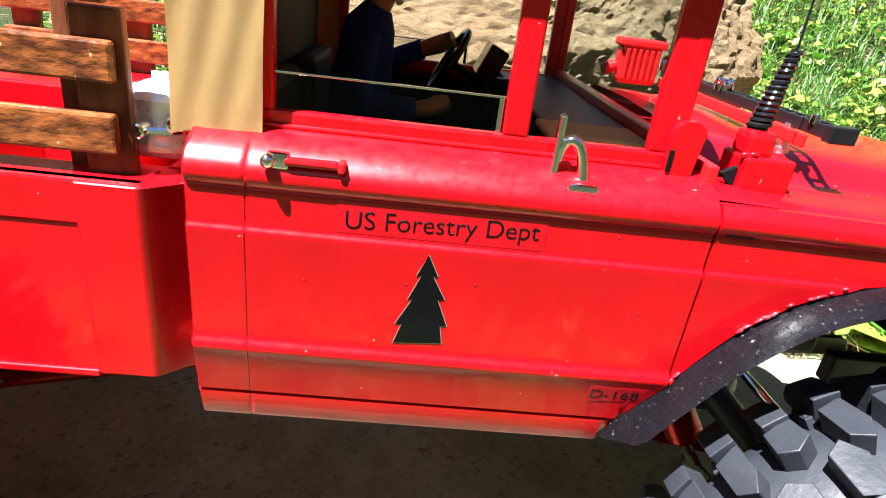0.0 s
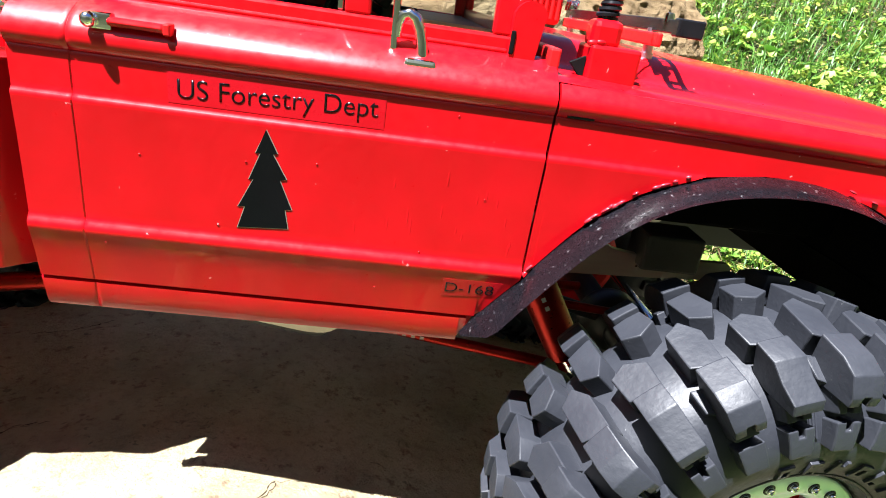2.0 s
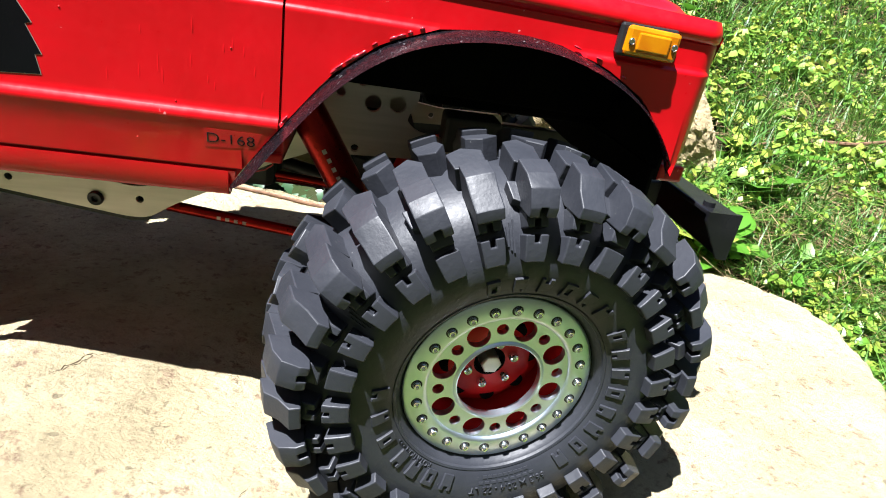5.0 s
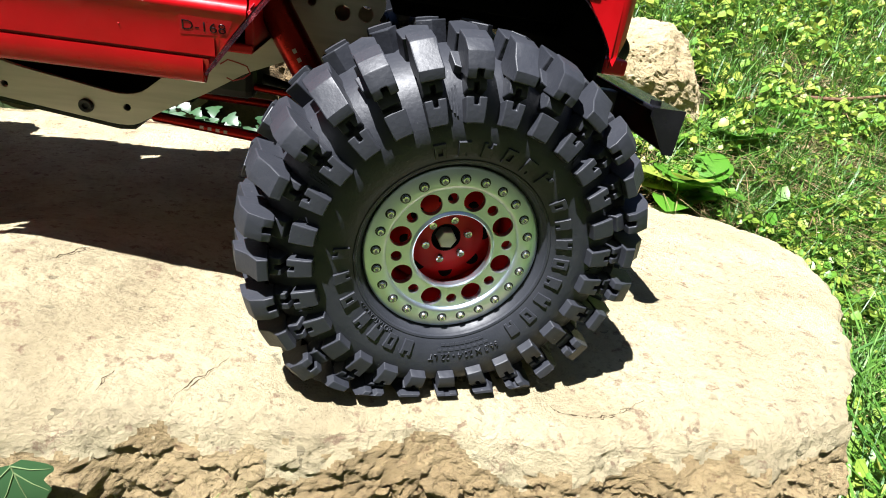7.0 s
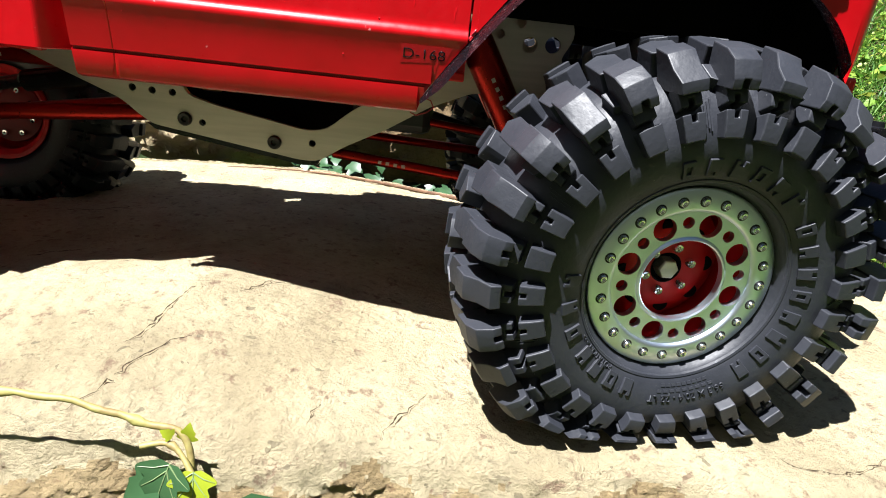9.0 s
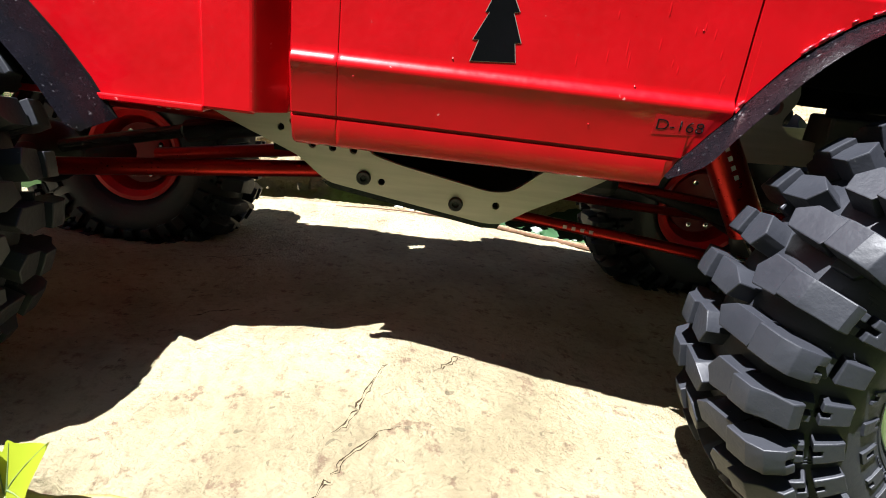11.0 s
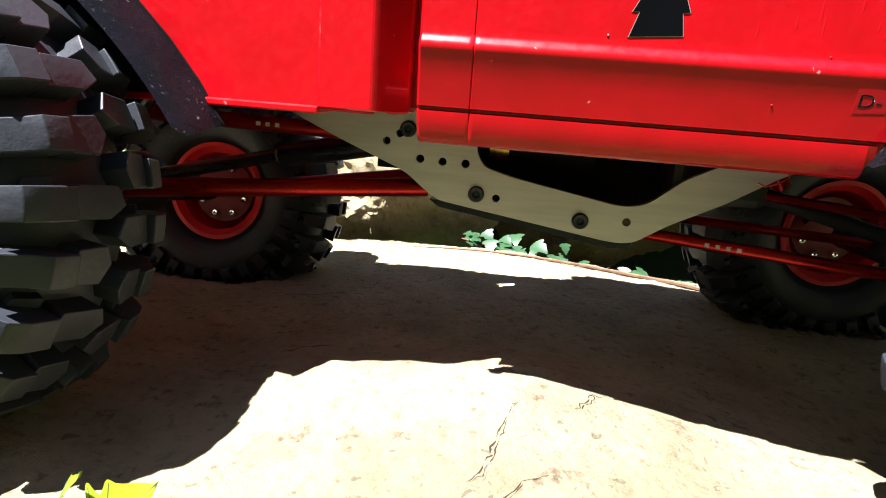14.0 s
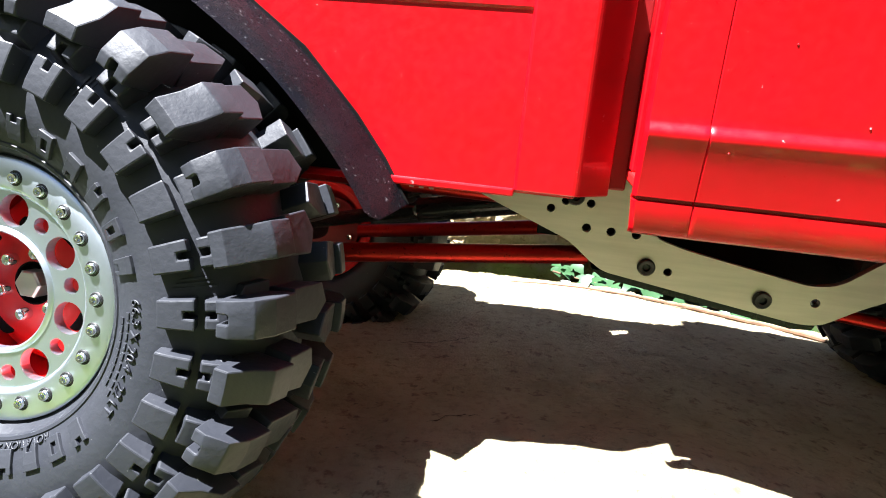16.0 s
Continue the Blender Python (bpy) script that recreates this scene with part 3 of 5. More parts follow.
for v in bm.verts:
    v.co.x += max(0.0, v.co.x - 246) * 0.24 * max(0.0, min(1.0, (v.co.z - 120) / 40))
bmesh.ops.recalc_face_normals(bm, faces=bm.faces)
part("hood", bm, RED, truck, smooth=True)

# cab: rear wall, floor, firewall, sills, posts, windscreen frame, canvas top
cab = part("cab_floor", boxed(12, 139, 6, 162, 104, 107), RED_PLASTIC, truck)
part("cab_back", boxed(12, 15, 14, 154, 107, 222), RED, truck)
part("firewall", boxed(136, 139, 8, 160, 104, 176), RED_PLASTIC, truck)
for s in (0, 1):
    def side(y):
        return y if not s else 2 * MID - y

    def sbox(x0, x1, y0, y1, z0, z1, **k):
        a, b = sorted((side(y0), side(y1)))
        return boxed(x0, x1, a, b, z0, z1, **k)
    frame_ = part("window_frame", sbox(25, 128, 12.4, 16.0, 172.0, 177.0, bev=0.8), RED, truck)
    for x0, x1 in ((25.5, 29.8), (85.0, 91.4), (121.8, 127.6)) if not s else ((25.5, 29.8), (121.8, 127.6)):
        part("window_post", sbox(x0, x1, 12.6, 16.2, 176.8, 226, bev=0.7), RED, frame_)
    part("sill_bead", sbox(27, 126, 11.2, 12.6, 172.8, 174.0, bev=0.5), RED, frame_)
    pane = part("window_pane", sbox(29.5, 85.2, 13.8, 14.3, 176.8, 185.5, bev=0), GLASS, frame_, "half-lowered clear side window")
    pane.visible_shadow = False
    part("pane_edge", sbox(29.8, 84.8, 13.7, 14.4, 185.4, 185.9, bev=0.1), CHROME, frame_)
    part("pane_edge", sbox(83.2, 84.6, 13.7, 14.4, 177.2, 185.4, bev=0.3), CHROME, frame_)
    if s:
        continue
    vent = part("vent_pane", sbox(91.2, 122, 14.4, 14.9, 176.8, 226, bev=0), GLASS, frame_, "clear fixed quarter window")
    vent.visible_shadow = False
wind = part("windscreen_frame", boxed(126.5, 130.5, 12, 156, 174, 180, bev=0.8), RED, truck)
part("windscreen_post", boxed(126.6, 130.4, 12.5, 17, 179.5, 226, bev=0.7), RED, wind)
part("windscreen_post", boxed(126.6, 130.4, 151, 155.5, 179.5, 226, bev=0.7), RED, wind)
screen = part("windscreen_pane", boxed(128.2, 128.7, 16, 152, 179, 226, bev=0), GLASS, wind, "clear windscreen")
screen.visible_shadow = False
# canvas: roof and the gathered rear corner
bm = bmesh.new()
nx_, nz_ = 36, 60
g = []
for j in range(nz_ + 1):
    z = 170.6 + (226 - 170.6) * j / nz_
    row = []
    for i in range(nx_ + 1):
        x = 7.0 + 21.0 * i / nx_
        fold = 0.45 * math.sin(x * 0.42 + z * 0.13) + 0.25 * math.sin(x * 0.8 - z * 0.19)
        zz = z if j else z - 0.3 + (4.6 if x > 24.5 else 0) + 0.6 * math.sin(x * 0.7)
        row.append(bm.verts.new((x + 0.12 * (z - 170) * 0.2, 8.6 + fold * (0.4 + 0.6 * j / nz_), zz)))
    g.append(row)
for a, b in zip(g, g[1:]):
    for i in range(nx_):
        bm.faces.new((a[i], a[i + 1], b[i + 1], b[i]))
bmesh.ops.solidify(bm, geom=list(bm.faces), thickness=-2.0)
bmesh.ops.recalc_face_normals(bm, faces=bm.faces)
# unseen far edge is carried 7 mm further out to lengthen the cast shadow
top = part("canvas_top", boxed(7, 132, 7, 168, 224, 229, bev=2.2), CANVAS, truck, "tan canvas soft top")
part("canvas_corner", bm, CANVAS, top, "creased tan canvas side curtain", smooth=True)
part("canvas_back", boxed(7.6, 10.6, 13, 155, 171, 225, bev=1), CANVAS, top)
part("canvas_corner", boxed(7.5, 28, 157, 159.5, 171, 225, bev=0.8), CANVAS, top)

# inside the cab
for y0, y1 in ((26, 74), (94, 142)):
    seat = part("seat_cushion", boxed(34, 66, y0, y1, 122, 134, bev=3), SEATMAT, truck, "dark brown vinyl seat")
    part("seat_back", boxed(17, 25, y0, y1, 126, 180, bev=3), SEATMAT, seat)
# black sheets added over the inner doors put the cab's shade into colour
for y0, y1 in ((13.5, 15), (152, 153.5)):
    part("door_shade_sheet", boxed(15.5, 135, y0, y1, 107, 170, bev=0.3), MATTE, truck, "black sheet for the shade inside the door")
part("cab_carpet", boxed(15.5, 135, 15.5, 151.5, 107.2, 109, bev=0.3), MATTE, truck, "black cab carpet")
part("back_lining", boxed(15.2, 16.6, 15.5, 151.5, 109, 200, bev=0.3), SEATMAT, truck, "dark brown rear cab lining")
dash = part("dashboard", boxed(112, 135, 14, 154, 150, 175, bev=3), BLACK, truck)
part("dash_pad", boxed(100, 126, 41, 150, 174.8, 176.6, bev=0.8), DASH, dash, "brown dashboard pad")
part("dash_top", boxed(98, 126, 20, 40, 175, 177, bev=0.8), CANVAS, dash, "tan dashboard cover")
bm = boxed(87, 95, 104, 122, 177, 190, bev=0.8)
bmesh.ops.rotate(bm, cent=(91, 112, 183), matrix=Matrix.Rotation(radians(24), 3, "Y"), verts=bm.verts)
part("screen_panel", bm, BLACK, dash, "small black dashboard screen")
part("instrument_hood", boxed(92, 112, 98, 128, 158, 175, bev=4), MATTE, dash, "black instrument hood")
part("screen_stand", boxed(90, 104, 110, 114, 172, 178, bev=0.5), DARK, dash)
wheel_ring = bmesh.new()
WC = Vector((74.5, 112, 182))
ring = [WC + Vector((6.4 * math.sin(a), 17 * math.cos(a), 11.6 * math.sin(a))) for a in (2 * math.pi * k / 28 for k in range(29))]
pipe(wheel_ring, ring, 1.5, 8)
pipe(wheel_ring, [WC, (112, 112, 164)], 1.6, 8)
for k in (2, 11, 21):
    pipe(wheel_ring, [WC, ring[k]], 1.1, 6)
part("steering_wheel", wheel_ring, BLACK, truck, "black steering wheel", smooth=True)


def build_doll():
    bm = bmesh.new()
    def blob(c, r, m=0):
        v = bmesh.ops.create_uvsphere(bm, u_segments=16, v_segments=10, radius=1)["verts"]
        bmesh.ops.scale(bm, vec=r, verts=v)
        bmesh.ops.translate(bm, vec=c, verts=v)
        for f in {f for w in v for f in w.link_faces}:
            f.material_index = m
    def limb(pts, rad, m):
        n0 = len(bm.faces)
        pipe(bm, pts, rad, 12)
        bm.faces.ensure_lookup_table()
        for f in bm.faces[n0:]:
            f.material_index = m
    c = 112
    limb([(40, c, 130), (39, c, 150), (41, c, 172), (43, c, 192), (46, c, 199)], [11, 11.5, 12, 10, 5.5], 0)
    blob((51, c, 213), (8.5, 8, 11), 1)
    limb([(45, c, 196), (49, c, 206)], [4.5, 4.5], 1)
    limb([(43, c - 13, 190), (42, c - 17, 176), (45, c - 17, 165), (63, c - 15, 164.5)], [5.4, 5.2, 5.4, 4.4], 0)
    limb([(62, c - 15, 164.5), (67, c - 13, 165), (72, c - 11, 166.5), (76, c - 10, 168)], [2.8, 3.2, 4.0, 2.6], 1)
    limb([(43, c + 13, 190), (50, c + 17, 178), (64, c + 15, 184)], [5.4, 5.0, 4.2], 0)
    limb([(63, c + 15, 183.6), (71, c + 13, 187), (76, c + 11, 190)], [3.2, 3.8, 3.0], 1)
    limb([(42, c - 8, 134), (72, c - 9, 138), (86, c - 9, 116)], [7, 6, 5], 0)
    limb([(42, c + 8, 134), (72, c + 9, 138), (86, c + 9, 116)], [7, 6, 5], 0)
    return tagged(part("doll", bm, [CLOTH, SKIN], smooth=True), "plain vinyl driver doll in a blue shirt at the wheel", "doll")


build_doll()

# runs and nibs in the thick paint
rnd = random.Random(31)
for k in range(26):
    bm = bmesh.new()
    bmesh.ops.create_icosphere(bm, subdivisions=2, radius=1)
    run = k < 15
    x, z = (rnd.uniform(92, 134), rnd.uniform(124, 144)) if run else (rnd.uniform(20, 134), rnd.uniform(104, 160))
    bmesh.ops.scale(bm, vec=(0.3, 0.07, rnd.uniform(1.2, 3.2)) if run else (0.3, 0.22, 0.28), verts=bm.verts)
    bmesh.ops.translate(bm, vec=(x, lerp_list(SIDE, z) + 0.02, z), verts=bm.verts)
    part("paint_run" if run else "paint_nib", bm, RED, door, smooth=True)
# door fittings
part("door_handle", boxed(35, 47.6, -1.0, 1.8, 167.3, 169.3, bev=0.9), RED, door, "red bar door handle")
bm = bmesh.new()
bmesh.ops.create_uvsphere(bm, u_segments=14, v_segments=9, radius=1.7)
bmesh.ops.translate(bm, vec=(31.6, -1.2, 168.3), verts=bm.verts)
box(bm, 31, 36, -0.4, 2.4, 166.4, 170.0, 0.5)
part("handle_ball", bm, CHROME, door, "bright steel ball catch", smooth=True)
part("handle_end", boxed(47.2, 48.8, -1.4, 2.2, 166.9, 169.6, bev=0.4), RED_PLASTIC, door)
part("grab_blade", boxed(96.8, 98.6, 5.6, 8.2, 168, 184.6, bev=0.7), CHROME, door, "bright flat chrome blade")
hook = [(98.4, 6.6, 173.5), (98.6, 6.4, 176.4), (99.4, 6.2, 178.4), (100.8, 6.1, 179.0), (102.4, 6.0, 178.0), (103.6, 5.9, 175.6), (104.4, 5.8, 172.6), (104.8, 5.6, 170), (104.9, 5.4, 167.6)]
part("grab_handle", piped(hook, [0.9, 1.1, 1.3, 1.4, 1.45, 1.4, 1.4, 1.4, 1.5], 14), CHROME, door, "bright chrome hooked grab handle", smooth=True)
part("grab_foot", boxed(100.6, 108.4, 1.6, 6.2, 167.0, 169.4, bev=0.9), CHROME, door, "chrome handle foot")
film = part("sticker", boxed(47.2, 97.6, 0.38, 0.6, 152.2, 160.2, bev=0), FILM, door, "clear sticker film with black words")
lettering("lettering", "US Forestry Dept", 6, INK, door, lambda u, v: (49.4 + 46.5 * u, 0.35, 153.4 + 1.6 * u + 6.6 * v), 0.05, "black words US Forestry Dept")
tree = [(69.9, 148.8), (72.7, 143.1), (71.6, 142.9), (75.0, 136.8), (73.4, 136.4), (76.5, 129.0), (74.8, 128.8), (75.7, 123.7), (63.2, 122.8), (65.0, 128.6), (63.3, 128.5), (67.0, 136.0), (65.9, 135.9), (68.7, 142.9), (67.5, 142.8)]


def on_door(bm):
    """Lays a flat piece against the door's curved side."""
    for v in bm.verts:
        v.co.y += lerp_list(SIDE, v.co.z)
    return bm


part("tree_decal", on_door(plate(tree, [], -0.16, 0.05)), INK, door, "black pine tree decal")
mx, mz = 69.8, 135.5
part("decal_border", on_door(plate([(mx + (x - mx) * 1.015 + (0.14 if x > mx else -0.14), mz + (z - mz) * 1.012) for x, z in tree], [], -0.1, 0.05)), STEEL, door, "thin silver rim of the tree decal")
bm = plate([(117.6, 114.6), (134.0, 114.6), (132, 109.8), (117.6, 108.8)], [], -0.07, 0.3)
part("number_film", on_door(bm), FILM, door, "clear sticker film")
lettering("number_lettering", "D-168", 4, INK, door, lambda u, v: (118.4 + 13.4 * u, lerp_list(SIDE, 110.4 + 4.4 * v) - 0.1, 110.4 + 4.4 * v), 0.04, "black unit number D-168")
# flush black strip in place of a cut slot, for its dark inside
part("hinge_slot_shade", boxed(141.5, 148.5, 0.1, 1.2, 160.9, 162.1, bev=0.2), BLACK, fender)
ear = [(126.2, 171), (132.6, 171), (133.8, 181.4)] + [(130.2 + 4.1 * math.cos(t), 181.6 + 4.1 * math.sin(t)) for t in (math.pi * k / 12 for k in range(1, 12))] + [(126.1, 181.4)]
hinge = part("windscreen_hinge", plate(ear, [], 9.6, 13.4), RED, truck, "rounded red windscreen hinge plate")
# a solid black strip stands for the shaded slit next to the hinge
part("hinge_gap_shade", boxed(126.0, 127.1, 9.2, 10, 173, 178.5, bev=0.2), MATTE, hinge, "black strip for the shade in the gap beside the hinge")
# no hole is cut: a black triangle gives the dark of the cowl opening
part("cowl_opening_shade", plate([(143.6, 172.8), (147.4, 174.8), (147.4, 168.8)], [], 15.2, 17), MATTE, truck, "black plate for the shade of the cowl opening")
for px, py, pz, pr in ((147.4, 13.0, 168.6, 1.5), (149.2, 12.4, 168.3, 1.2), (159.5, 12.2, 167.9, 1.1), (161.6, 13.6, 168.4, 1.4), (162.6, 17, 169.2, 1.2), (148.2, 14.6, 178.2, 1.1), (150, 14.2, 178.6, 0.9)):
    bm = bmesh.new()
    bmesh.ops.create_icosphere(bm, subdivisions=3, radius=pr)
    bmesh.ops.scale(bm, vec=(1.5, 0.8, 0.8), verts=bm.verts)
    bmesh.ops.translate(bm, vec=(px, py, pz), verts=bm.verts)
    part("glue_bead", bm, RED, truck, smooth=True)

# antenna and its red base on the cowl
base = part("antenna_base", boxed(147.6, 161.2, 13, 26, 164, 178, bev=0.9), RED, truck, "red box antenna base")
part("antenna_socket", boxed(147.8, 156.0, 15.6, 23.6, 177, 184.2, bev=1.8), RED, base)
bm = bmesh.new()
coil = []
for k in range(197):
    a, u = k * 2 * math.pi / 14, k / 196
    r = 2.5 - 1.5 * u
    coil.append((151.8 + 3.2 * u + r * math.cos(a), 20 + r * math.sin(a), 184.5 + 19 * u))
pipe(bm, coil, 0.7, 6)
pipe(bm, [(151.8, 20, 184), (155.0, 20, 204)], [2.5, 1.2], 10)
part("antenna_spring", bm, BLACK, base, "black coil spring antenna mount", smooth=True)
part("antenna_whip", piped([(155.2, 20, 203), (155.6, 21, 216), (158, 22, 262)], 0.32, 6), BLACK, base)
bar = part("jack_bar", boxed(171.2, 172.2, 19, 140, 183.2, 186.8, bev=0.3), BLACK, truck, "black perforated jack bar across the hood")
part("bar_rail", boxed(175.6, 176.6, 19, 140, 183.2, 186.8, bev=0.3), BLACK, bar)
for k in range(21):
    part("bar_rung", boxed(172.0, 175.8, 24 + 5.8 * k, 25.4 + 5.8 * k, 184.6, 186.6, bev=0.2), BLACK, bar)
part("bar_end", boxed(170.8, 178.2, 18.4, 22, 182.6, 187.2, bev=0.4), BLACK, bar)
part("jack_foot", boxed(170.0, 171.6, 28, 138, 179.2, 182.9, bev=0.5), RED_PLASTIC, bar, "red jack beam under the bar")
for y in (38, 130):
    bm = bmesh.new()
    pipe(bm, [(172, y, 171), (172, y, 184)], 1.5, 14)
    pipe(bm, [(172, y, 175.4), (172, y, 177)], 2.0, 14)
    part("bar_post", bm, ALU, bar, "polished post carrying the bar", smooth=True)
for y, n in ((28, 1), (82, 4), (86, 3), (136, 4), (141, 3)):
    for k in range(n):
        bm = bmesh.new()
        c = Vector((171.8 + 1.9 * (k % 2) + 0.3 * k, y + 1.9 * (k // 2), 187.2 + 1.1 * (k // 2) + 0.3 * k))
        lathe(bm, [(0.05, -0.5), (0.6, -0.5), (0.8, -1.2), (1.2, -1.1), (1.35, -0.4), (1.35, 1.2)], 12)
        bmesh.ops.rotate(bm, matrix=Matrix.Rotation(radians(-90 + 14 * k), 3, "X"), verts=bm.verts)
        bmesh.ops.translate(bm, vec=c, verts=bm.verts)
        part("bar_bolt", bm, CHROME, bar, "chrome bar bolt", smooth=True)
jack = part("jack_body", boxed(150, 168, 134, 144, 179, 196, bev=2.2), RED_PLASTIC, bar, "red jack mechanism")
for k in range(6):
    part("jack_rib", boxed(151.5 + 2.7 * k, 153 + 2.7 * k, 132.6, 135, 181, 194, bev=0.5), RED_PLASTIC, jack)
part("jack_cap", boxed(149, 169, 132.8, 145, 194.5, 198, bev=1.0), RED_PLASTIC, jack)
part("jack_knob", piped([(149, 138, 186), (144, 137, 184)], 2.6, 12), RED_PLASTIC, jack, smooth=True)

# turn signal
part("signal_housing", boxed(232.8, 250.6, -1.4, 2, 151.6, 160.8, bev=0.8), DARK, fender, "dark metal turn signal housing")
bm = boxed(234.2, 250.6, -3.8, -1.2, 152, 160.2, bev=1.1)
box(bm, 237.4, 247.4, -4.4, -3.2, 153.6, 158.6, 0.5)
bmesh.ops.rotate(bm, cent=(242, -2, 156), matrix=Matrix.Rotation(radians(2), 3, "Y"), verts=bm.verts)
lens = part("signal_lens", bm, AMBER, fender, "amber turn signal lens")
for x in (235.8, 249.0):
    bm = bmesh.new()
    lathe(bm, [(0.05, -3.9), (0.5, -3.9), (0.8, -4.3), (1.0, -4.1), (1.0, -3.2)], 12)
    bmesh.ops.translate(bm, vec=(x, 0, 156), verts=bm.verts)
    part("lens_screw", bm, CHROME, lens, "tiny chrome screw", smooth=True)

# bumper
bumper = part("front_bumper", boxed(287.5, 299.4, 8.6, 2 * MID - 8.6, 101.8, 103.8, bev=0.6), BLACK, truck, "black channel front bumper")
part("bumper_face", boxed(297.4, 300.2, 8.6, 2 * MID - 8.6, 86, 103.4, bev=0.8), BLACK, bumper)
for y in (8.2, 2 * MID - 9.8):
    part("bumper_end", plate([(287.2, 100.2), (296.4, 86.0), (300.4, 86.0), (300.4, 103.9), (287.2, 103.9)], [], y, y + 1.6), BLACK, bumper)
for y in (46, 116):
    part("bumper_bracket", boxed(225, 288, y, y + 6, 90, 102, bev=0.8), DARK, bumper)
for y in (16, 152):
    part("bumper_bolt", piped([(291, y, 103.6), (291, y, 105.6)], 2.2, 14), BLACK, bumper, "black bumper bolt", smooth=True)
bm = bmesh.new()
lathe(bm, [(0.05, -6), (4.4, -6), (6.1, -5), (6.5, -3.4), (6.5, 3.4), (6.1, 5), (3.4, 5.4), (3.4, 8), (0.05, 8)], 28)
bmesh.ops.translate(bm, vec=(275, 36, 120), verts=bm.verts)
part("fog_lamp", bm, BLACK, bumper, "round black lamp behind the nose", smooth=True)
# black sheets added to stand for the shade behind nose and fender
part("nose_shade_sheet", boxed(260.0, 261.4, 5, 2 * MID - 5, 114, 164, bev=0.3), MATTE, truck, "matte black sheet for the shade inside the nose")
part("hood_shade_sheet", boxed(143, 260, 4, 56, 163.0, 164.6, bev=0.3), MATTE, truck, "matte black sheet for the shade above the front wheel")
part("valance_shade_sheet", boxed(258.6, 260.0, 5, 2 * MID - 5, 104, 118, bev=0.3), MATTE, truck, "matte black sheet for the shade behind the valance")
part("valance", boxed(261.6, 271, 6, 2 * MID - 6, 113.6, 119.4, bev=1), RED, truck)

# cargo bed
bed = part("bed_side", boxed(-230, -1.5, 8.9, 12, 99, 156, bev=0.4), RED, truck, "red cargo bed side panel")
part("bed_rail", boxed(-230, -1.0, 8.5, 22, 143.5, 156, bev=1.0), RED, bed)
part("bed_lip", boxed(-230, -17, 7.8, 18, 98, 100.2, bev=0.5), RED, bed)
bm = bmesh.new()
foot = [bm.verts.new((x, y, 99.8)) for x, y in ((-17.2, 8), (-16.6, 7.2), (-1.8, 7.2), (-0.6, 7.8), (7.4, 15), (7.4, 26), (-17.2, 26))]
head = [bm.verts.new((v.co.x, v.co.y, 155.6)) for v in foot]
bm.faces.new(foot[::-1])
bm.faces.new(head)
for k in range(7):
    bm.faces.new((foot[k], foot[(k + 1) % 7], head[(k + 1) % 7], head[k]))
bmesh.ops.bevel(bm, geom=list(bm.edges), offset=0.35, segments=1, affect="EDGES")
part("bed_post", bm, RED, bed)
part("cab_spacer", boxed(7.0, 12.2, 20, 148, 101, 150, bev=0.6), DEEP_RED, truck, "dark spacer between cab and bed")
part("bed_front", boxed(-1, 2.5, 24, 146, 99, 156, bev=0.6), RED, bed)
part("bed_side", boxed(-230, -1.5, 2 * MID - 17, 2 * MID - 12, 99, 156, bev=0.6), RED, truck)
part("bed_floor", boxed(-230, 0, 17, 151, 110, 114, bev=0.5), RED_PLASTIC, truck)
REAR = [(-216, 112), (-202, 134), (-184, 150), (-160, 160), (-132, 162), (-110, 155), (-91, 142.5), (-75.5, 131.5), (-60.4, 115.5), (-52.0, 104.6), (-44.8, 92.8)]
part("fender_flare", flare(REAR, 9.4, -5, 10, droop=6.5, start=0.8), FLARE, bed, "glossy black plastic rear fender flare", smooth=True)


for y, out in ((12.0, -1), (150.0, 1)):
    rack = part("stake_rail", boxed(-120, -6.8, y, y + 3.2, 178.6, 188.2, bev=0.8), WOOD, truck, "rough brown stained wooden slat")
    part("stake_rail", boxed(-120, -7.6, y, y + 3.2, 161.4, 171.4, bev=0.8), WOOD, rack)
    part("stake_rail", boxed(-120, -7.2, y, y + 3.2, 196, 206, bev=0.8), WOOD, rack)
    for x in (-17, -70, -118):
        part("stake_post", boxed(x, x + 12, y + 3.3, y + 6.5, 150, 195.2 if x > -20 else 208, bev=0.8), WOOD_DARK, rack)
part("stake_post", boxed(-23.5, -19.2, 20, 24, 150, 210, bev=0.6), WOOD_DARK, truck)
for z in (166, 184):
    part("stake_rail", boxed(-3, -0.4, 36, 146, z, z + 9, bev=0.8), WOOD, truck, "brown wooden front slat")
# silver can behind the cab
bm = bmesh.new()
lathe(bm, [(0.1, 0), (11, 0), (13, 1.5), (13.4, 3), (12.8, 4), (12.8, 13), (13.4, 14), (13, 16), (11, 18), (5, 20), (5, 22), (0.1, 22)], 32)
bmesh.ops.rotate(bm, matrix=Matrix.Rotation(radians(-78), 3, "X"), verts=bm.verts)
bmesh.ops.translate(bm, vec=(-3, 32, 157), verts=bm.verts)
for v in bm.verts:
    v.co.z = 157 + abs(v.co.z - 157)
tank = part("canister", bm, CAN, truck, "polished silver canister behind the cab", smooth=True)
part("canister_band", piped([(-3 + 13.6 * math.cos(a), 32 + 13.6 * math.sin(a), 167) for a in (2 * math.pi * k / 32 for k in range(33))], 1.1, 8), CHROME, tank, "bright clamp band", smooth=True)
